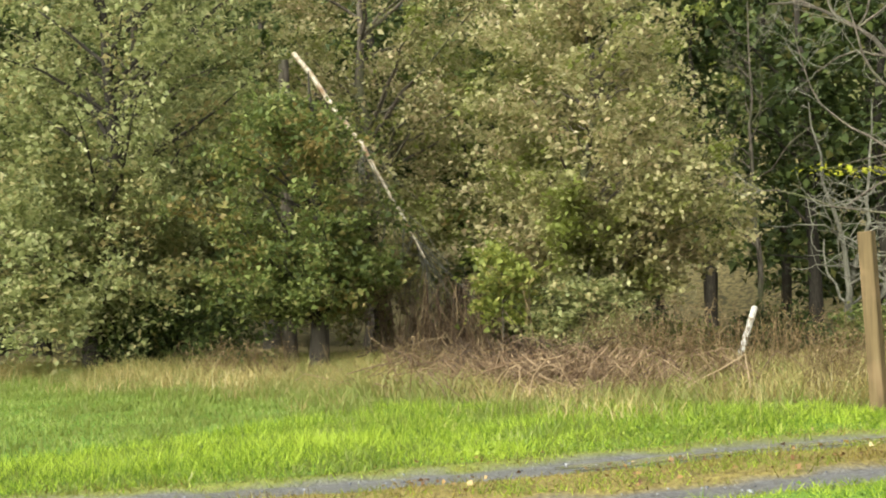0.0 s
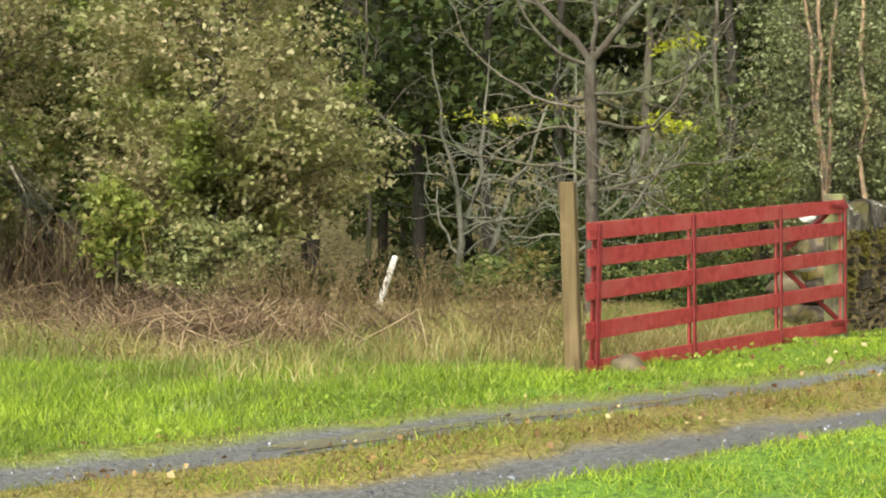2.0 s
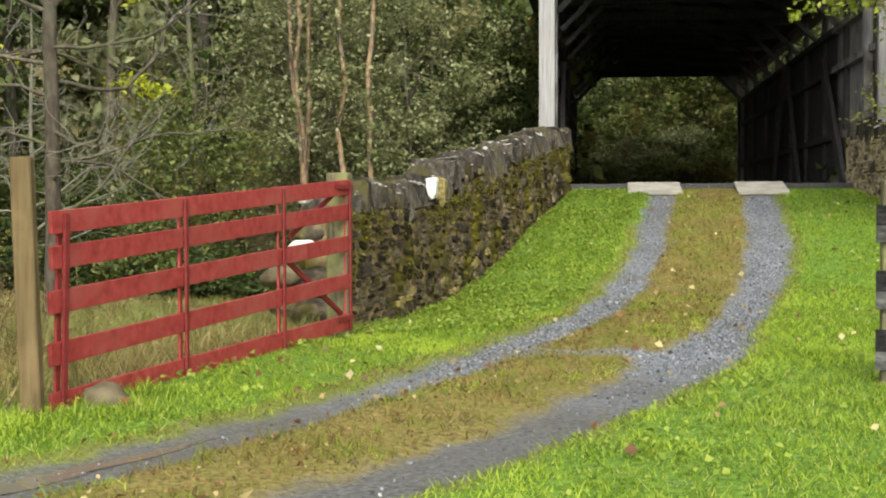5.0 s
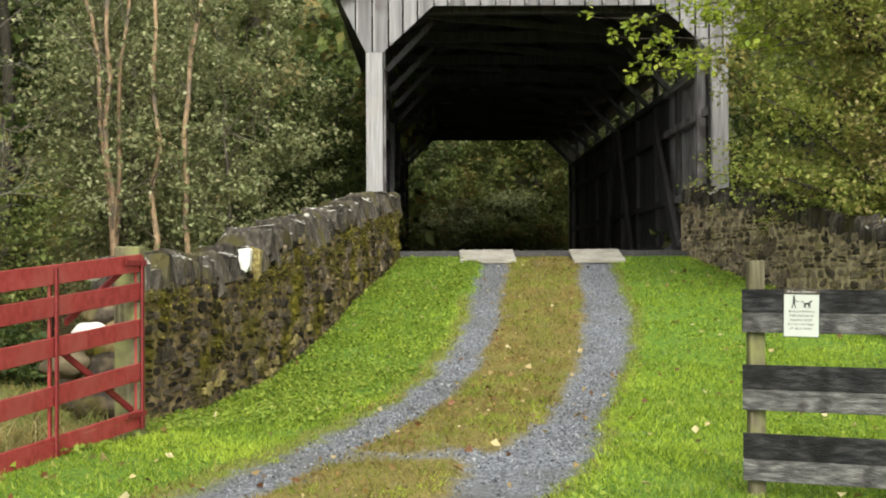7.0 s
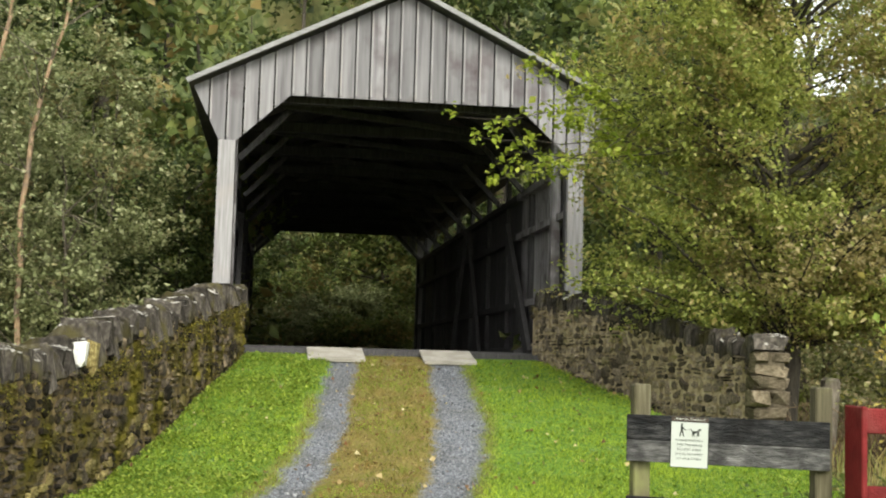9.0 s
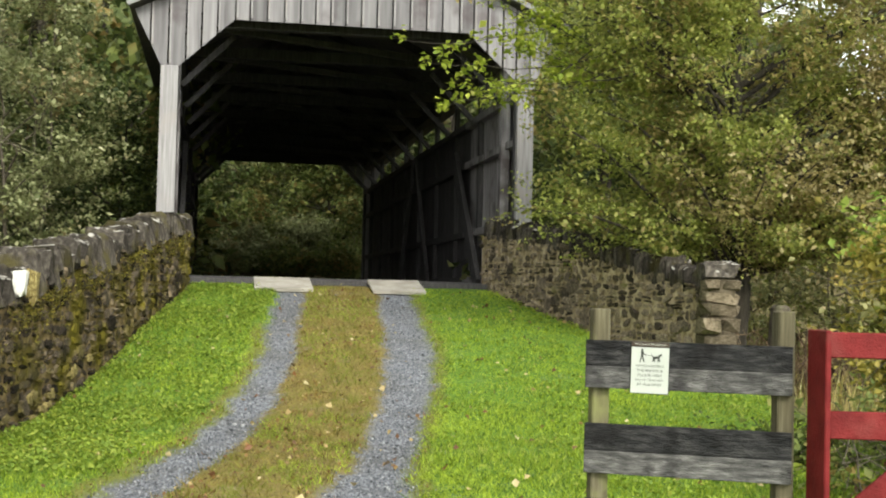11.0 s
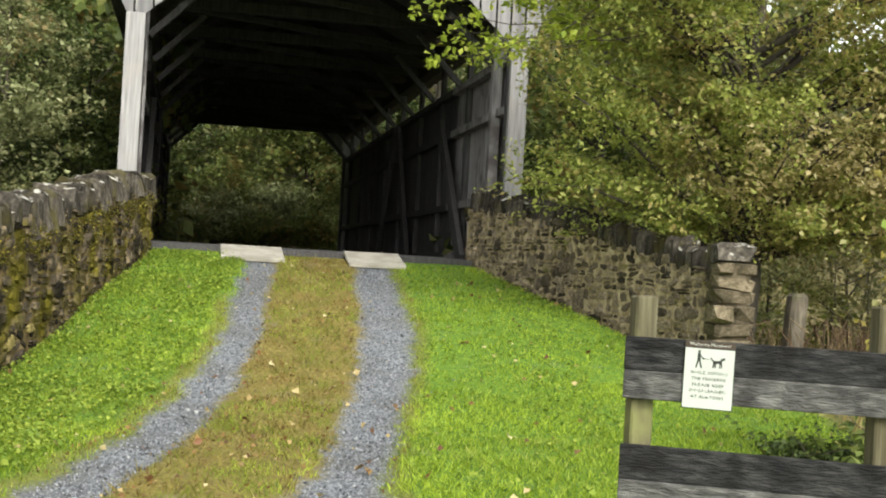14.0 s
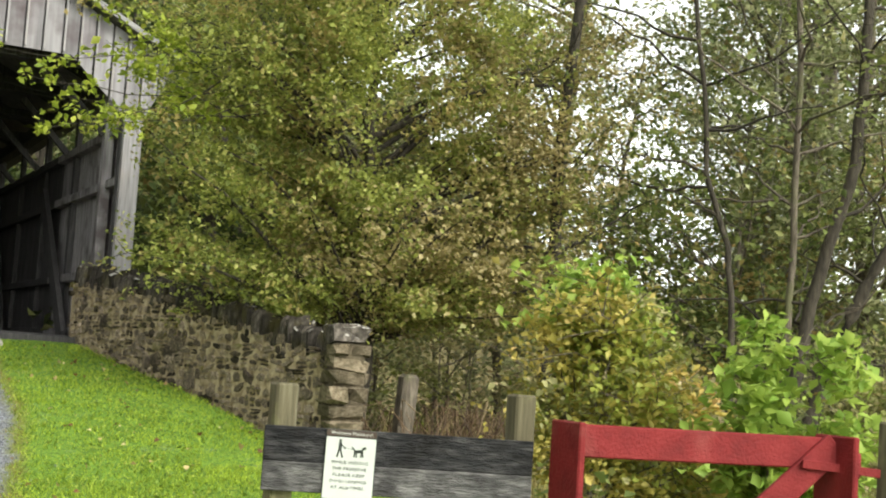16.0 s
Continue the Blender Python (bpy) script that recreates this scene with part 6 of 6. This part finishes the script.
# ---- puddles ----
def puddle(x, y, along, across, turn):
    """A thin film of water lying in the wheel track, with a ragged edge."""
    bm = bmesh.new()
    rings = []
    for r in (0.35, 0.7, 1.0):
        ring = []
        for a in np.linspace(0, 2 * math.pi, 64, endpoint=False):
            k = r * (1 + (0.22 * math.sin(3 * a + x) + 0.14 * math.sin(7 * a + y) + 0.1 * math.sin(13 * a)) * (r > 0.9))
            p = pose(x, y, 0, 0, 0, turn) @ Vector((math.cos(a) * along * k, math.sin(a) * across * k, 0))
            mid = pose(x, y, 0, 0, 0, turn) @ Vector((math.cos(a) * along * k, 0, 0))
            ring.append(bm.verts.new((p.x, p.y, ground_z(mid.x, mid.y) + 0.004)))
        rings.append(ring)
    bm.faces.new(rings[0])
    for c, d in zip(rings[:-1], rings[1:]):
        for i in range(64):
            j = (i + 1) % 64
            bm.faces.new((c[i], d[i], d[j], c[j]))
    for f in bm.faces:
        f.smooth = True
    tagged(part("puddle", bm, M_WATER), "shallow muddy puddle in the wheel track", "puddle", kind="structure")


M_WATER, n, l, b = nodes_of("muddy_water")
b.inputs["Base Color"].default_value = (0.17, 0.15, 0.12, 1)
b.inputs["Roughness"].default_value = 0.16
b.inputs["Specular IOR Level"].default_value = 0.35
puddle(-4.56, -18.8, 0.85, 0.1, 64)
puddle(-5.2, -20.25, 0.7, 0.14, 63)


L_CLOVER = foliage("clover_leaf", [(0.0, (0.117, 0.189, 0.0242)), (0.6, (0.247, 0.336, 0.044)), (1.0, (0.403, 0.448, 0.077))], 0.4)


# ---- grass, stalks, gravel and fallen leaves ----
def scatter(n_, box4, seed):
    rng = np.random.default_rng(seed)
    return rng, rng.uniform(box4[0], box4[1], n_), rng.uniform(box4[2], box4[3], n_)


def blades(name, label, mat, x, y, h, w, rng, lean=0.5, thin=False):
    n_ = len(x)
    z = land(x, y) - 0.01
    a = rng.uniform(0, 2 * np.pi, n_)
    d = np.stack([np.cos(a), np.sin(a), np.zeros(n_)], 1) * (w / 2)[:, None]
    b_ = np.stack([x, y, z], 1)
    bend = rng.normal(0, lean, (n_, 2)) * h[:, None]
    tip = b_ + np.concatenate([bend, (h * rng.uniform(0.7, 1.0, n_))[:, None]], 1)
    i = np.arange(n_)[:, None]
    if thin:
        mid = b_ + (tip - b_) * 0.55 - np.concatenate([bend * 0.2, -0.06 * h[:, None]], 1)
        v = np.stack([b_ - d, b_ + d, mid - d * 0.8, mid + d * 0.8, tip], 1)
        f = np.concatenate([i * 5 + [0, 1, 3], i * 5 + [0, 3, 2], i * 5 + [2, 3, 4]], 1)
    else:
        v = np.stack([b_ - d, b_ + d, tip], 1)
        f = i * 3 + [0, 1, 2]
    tagged(part_of(name, mesh_from(name, v.reshape(-1, 3), f.reshape(-1, 3)), mat), label, "grass", kind="stuff")


near = lambda x, y: np.hypot(x + 2, y + 22)
rng, x, y = scatter(620000, (-9.5, 4.4, -23.5, -0.4), 201)
g, s, f = cover(x, y)
ok = (g < rng.uniform(0.05, 0.75, len(x))) & ((s < rng.uniform(0.2, 0.7, len(x))) & ~between(x, y)) & (f < 0.4) & (x > np.where(y > -11.5, wall_l(y), -30)) & (x < np.where(y > -7, wall_r(y), 30))
ok &= rng.uniform(0, 1, len(x)) < np.clip(1.35 - near(x, y) / 22, 0.35, 1)
x, y = x[ok], y[ok]
far = 1 + near(x, y) / 30
verge = np.clip((-16.0 - y) / 2, 0, 1) * np.clip((track_x(TRACK_L, y) - 0.5 - x) / 0.8, 0, 1)
tuft = 1 + 0.45 * speckle(2.6 * x, 2.6 * y, 5) + 0.4 * speckle(8 * x, 8 * y, 6)
blades("lawn_grass", "bright green mown lawn grass", G_LAWN, x, y, (0.05 + 0.05 * verge) * tuft * rng.uniform(0.6, 1.4, len(x)), 0.0092 * far * rng.uniform(0.7, 1.3, len(x)), rng, 0.55)
rng, x, y = scatter(190000, (-23, -5.4, -25.5, -16.9), 207)
g, s, f = cover(x, y)
ok = (g < 0.2) & (x < track_x(TRACK_L, y) - 0.45) & (f < rng.uniform(0.1, 1.2, len(x))) & (rng.uniform(0, 1, len(x)) < 0.55 + 0.45 * ripple(1.3 * x, 1.7 * y))
x, y = x[ok], y[ok]
blades("rough_grass", "long green grass along the verge", G_VERGE, x, y, (0.07 + 0.05 * np.clip((y + 20.5) / 2.5, 0, 1)) * rng.uniform(0.6, 1.4, len(x)) * (1 + 0.7 * ripple(1.9 * x, 2.3 * y)), rng.uniform(0.007, 0.013, len(x)), rng, 0.5, True)
rng, x, y = scatter(16000, (-23, -5.6, -19.6, -17.0), 217)
g, s, f = cover(x, y)
ok = (rng.uniform(0, 1, len(x)) < 0.3 + 0.7 * ripple(1.1 * x + 4, 1.5 * y)) & (g < 0.1) & (x < track_x(TRACK_L, y) - 0.9) & (y > -19.3 + 0.7 * ripple(0.5 * x, 0))
x, y = x[ok], y[ok]
blades("dry_verge_grass", "straw coloured grass tufts along the verge", G_FIELD, x, y, rng.uniform(0.12, 0.34, len(x)), rng.uniform(0.007, 0.011, len(x)), rng, 0.5, True)
rng, x, y = scatter(260000, (-8.5, 1.6, -23.5, -0.3), 202)
g, s, f = cover(x, y)
ok = ((s > rng.uniform(0.2, 0.7, len(x))) | between(x, y)) & (g < rng.uniform(0.05, 0.7, len(x)))
x, y = x[ok], y[ok]
blades("strip_grass", "short dry brown grass between the wheel tracks", G_STRIP, x, y, rng.uniform(0.025, 0.085, len(x)) * (1 + 0.5 * speckle(3 * x, 3 * y, 7) + 0.4 * speckle(9 * x, 9 * y, 8)), rng.uniform(0.005, 0.012, len(x)), rng, 0.65)
rng, x, y = scatter(200000, (-8.5, 1.6, -23.5, -0.3), 222)
g, s, f = cover(x, y)
ok = between(x, y) & (g < 0.2) & (speckle(1.3 * x, 1.1 * y, 15) + 0.6 * speckle(4 * x, 4 * y, 16) > rng.uniform(0.12, 0.5, len(x)))
x, y = x[ok], y[ok]
blades("strip_tufts", "green grass tufts on the middle strip", G_LAWN, x, y, rng.uniform(0.03, 0.08, len(x)), rng.uniform(0.005, 0.011, len(x)), rng, 0.6)
rng, x, y = scatter(105000, (-23, -4.4, -18.2, -6.5), 203)
g, s, f = cover(x, y)
ok = (f > rng.uniform(0.3, 1.0, len(x))) & (rng.uniform(0, 1, len(x)) < 0.45 + 0.55 * np.sin(1.1 * x + 2) * np.sin(1.3 * y)) | ((f > 0.9) & (rng.uniform(0, 1, len(x)) < 0.6))
x, y = x[ok], y[ok]
flat = 1 - 0.6 * np.exp(-((x + 9.9) / 1.9) ** 2 - ((y + 16.5) / 1.0) ** 2)
flat = flat * np.interp(y, [-15.5, -13, -10], [1.0, 0.6, 0.4])
blades("field_grass", "tall dry brown field grass", G_FIELD, x, y, flat * rng.uniform(0.12, 0.42, len(x)) * (1 + 0.5 * ripple(0.8 * x, 0.9 * y)), rng.uniform(0.007, 0.012, len(x)), rng, 0.65, True)
rng = np.random.default_rng(204)
for cx, cy, n_, hh in ((-8.6, -15.3, 70, 0.75), (-7.9, -15.6, 60, 0.6), (-9.6, -14.6, 70, 0.8), (-10.4, -14.3, 60, 0.7), (-7.0, -15.2, 60, 0.6), (-6.4, -16.2, 50, 0.45), (-11.6, -13.3, 60, 0.8), (-8.9, -13.4, 60, 0.8), (-12.6, -15.9, 50, 0.5), (-16.0, -16.9, 60, 0.5), (-14.4, -16.9, 60, 0.45), (-7.6, -13.9, 50, 0.6), (-6.1, -15.4, 50, 0.5)):
    t = thing("weed_clump", "clump of dead brown weed stems in the field", "weeds", pose(*gz(cx, cy)), group="dead weed clumps")
    stems = []
    for _ in range(n_):
        p = np.array([*rng.normal(0, 0.22, 2), -0.02])
        q = p + [*rng.normal(0, 0.2, 2), hh * rng.uniform(0.4, 1.15)]
        line = bent(rng, p, q, 5, 0.1)
        stems.append((line, np.linspace(0.005, 0.002, 5)))
        for _ in range(3):
            i = rng.integers(2, 5)
            stems.append((bent(rng, line[i], line[i] + rng.normal(0, 0.09, 3) + [0, 0, 0.08], 3, 0.1), np.linspace(0.003, 0.0015, 3)))
    tagged(part_of("stem_tangle", mesh_from("stem_tangle", *tubes(stems)), G_WEED, t), kind="stuff")
    tips = np.array([a[0][-1] for a in stems])
    tagged(part_of("seed_fluff", leaf_mesh("seed_fluff", np.repeat(tips, 2, 0) + rng.normal(0, 0.03, (2 * len(tips), 3)), 0.024, rng, 0.3), G_WEED, t), kind="stuff")
rng, x, y = scatter(30000, (3.0, 20, -17, 3), 205)
g, s, f = cover(x, y)
ok = f > 0.6
blades("brush_grass", "rough olive grass beyond the gate", G_FIELD, x[ok], y[ok], rng.uniform(0.25, 0.7, ok.sum()), rng.uniform(0.01, 0.018, ok.sum()), rng, 0.3, True)
rng, x, y = scatter(230000, (-8.5, 1.5, -23.5, -0.2), 206)
g, s, f = cover(x, y)
ok = (g > rng.uniform(0.15, 0.9, len(x))) & (rng.uniform(0, 1, len(x)) < np.clip((y + 17.0) / 4, 0.05, 1))
x, y = x[ok], y[ok]
n_ = len(x)
r = (0.0035 + 0.0085 * rng.uniform(0, 1, n_) ** 2)[:, None, None] * np.where(rng.uniform(0, 1, n_) > 0.993, 2.2, 1.0)[:, None, None]
tet = np.array([(1, 1, 1), (1, -1, -1), (-1, 1, -1), (-1, -1, 1)]) * 0.8
v = np.stack([x, y, land(x, y) + 0.004], 1)[:, None] + r * (tet[None] + rng.normal(0, 0.35, (n_, 4, 3)))
i = np.arange(n_)[:, None] * 4
me = mesh_from("gravel", v.reshape(-1, 3), np.concatenate([i + [0, 1, 2], i + [0, 3, 1], i + [0, 2, 3], i + [1, 3, 2]], 1).reshape(-1, 3))
M_CHIP, n, l, b = nodes_of("crushed_stone_chip")
geo = n.new("ShaderNodeNewGeometry")
rp = ramp_node(n, [(0.0, (0.04, 0.042, 0.05)), (0.45, (0.165, 0.172, 0.195)), (0.9, (0.31, 0.32, 0.35)), (1.0, (0.42, 0.42, 0.42))])
l.new(geo.outputs["Random Per Island"], rp.inputs[0])
l.new(rp.outputs[0], b.inputs["Base Color"])
b.inputs["Roughness"].default_value = 0.8
tagged(part_of("gravel", me, M_CHIP), "loose blue-grey crushed gravel in the tracks", "gravel", kind="stuff")
rng, x, y = scatter(800, (-6.5, 3.4, -20, -0.6), 208)
ok = (x > np.where(y > -11.5, wall_l(y) + 0.1, -30)) & (x < np.where(y > -7, wall_r(y) - 0.1, 30))
ok &= (y > -16.5) | (rng.uniform(0, 1, len(x)) < 0.3)
x, y = x[ok], y[ok]
L_FALLEN = foliage("fallen_leaf", [(0.0, (0.22, 0.09, 0.035)), (0.3, (0.12, 0.06, 0.03)), (0.55, (0.36, 0.25, 0.1)), (0.8, (0.5, 0.4, 0.2)), (1.0, (0.6, 0.52, 0.3))], 0.2)
me = leaf_mesh("fallen_leaves", np.stack([x, y, land(x, y) + 0.045], 1), 0.05, rng, 0, 0.8, 0.45)
tagged(part_of("fallen_leaves", me, L_FALLEN), "fallen tan and brown leaves on the grass", "leaves", kind="stuff")
L_LITTER = foliage("leaf_crumb", [(0.0, (0.09, 0.05, 0.025)), (0.4, (0.18, 0.09, 0.035)), (0.8, (0.32, 0.2, 0.07)), (1.0, (0.5, 0.4, 0.2))], 0.2)
rng, x, y = scatter(30000, (-6.5, 1.6, -22, -0.6), 209)
g, s, f = cover(x, y)
ok = (s > 0.5) & (g < 0.3) & (speckle(2.1 * x, 2.1 * y, 21) + 0.5 * speckle(6 * x, 6 * y, 22) > rng.uniform(-0.5, 0.7, len(x)))
me = leaf_mesh("leaf_litter", np.stack([x, y, land(x, y) + 0.035], 1)[ok], 0.024, rng, 0, 0.75, 0.5)
tagged(part_of("leaf_litter", me, L_LITTER), "small brown leaf litter on the middle strip", "leaves", kind="stuff")
rng, x, y = scatter(60000, (-7.0, 4.2, -21, -0.5), 219)
g, s, f = cover(x, y)
ok = (g < 0.1) & (s < 0.3) & (f < 0.3) & (x > np.where(y > -11.5, wall_l(y) + 0.05, -30)) & (x < np.where(y > -7, wall_r(y) - 0.05, 30)) & (ripple(1.6 * x + 1, 1.9 * y) > rng.uniform(-0.1, 0.5, len(x)))
me = leaf_mesh("clover", np.stack([x, y, land(x, y) + 0.045], 1)[ok], 0.032, rng, 0, 0.8)
tagged(part_of("clover", me, L_CLOVER), "broad-leaved clover and plantain in the lawn", "clover", kind="stuff")
rng, x, y = scatter(60000, (-4.7, -0.9, -12.5, -0.5), 221)
g, s, f = cover(x, y)
ok = (g < 0.05) & (s < 0.1) & ~between(x, y) & (x > np.where(y > -11.5, wall_l(y) + 0.02, -4.4)) & (x < track_x(TRACK_L, y)) & (speckle(1.5 * x, 1.5 * y, 11) + 0.6 * speckle(5 * x, 5 * y, 12) > rng.uniform(-1.1, 0.5, len(x)))
x, y = x[ok], y[ok]
me = leaf_mesh("clover", np.stack([x, y, land(x, y) + rng.uniform(0.03, 0.065, len(x))], 1), 0.03, rng, 0, 0.85)
tagged(part_of("clover", me, L_CLOVER), "dense clover in the lawn along the mossy wall", "clover", kind="stuff")
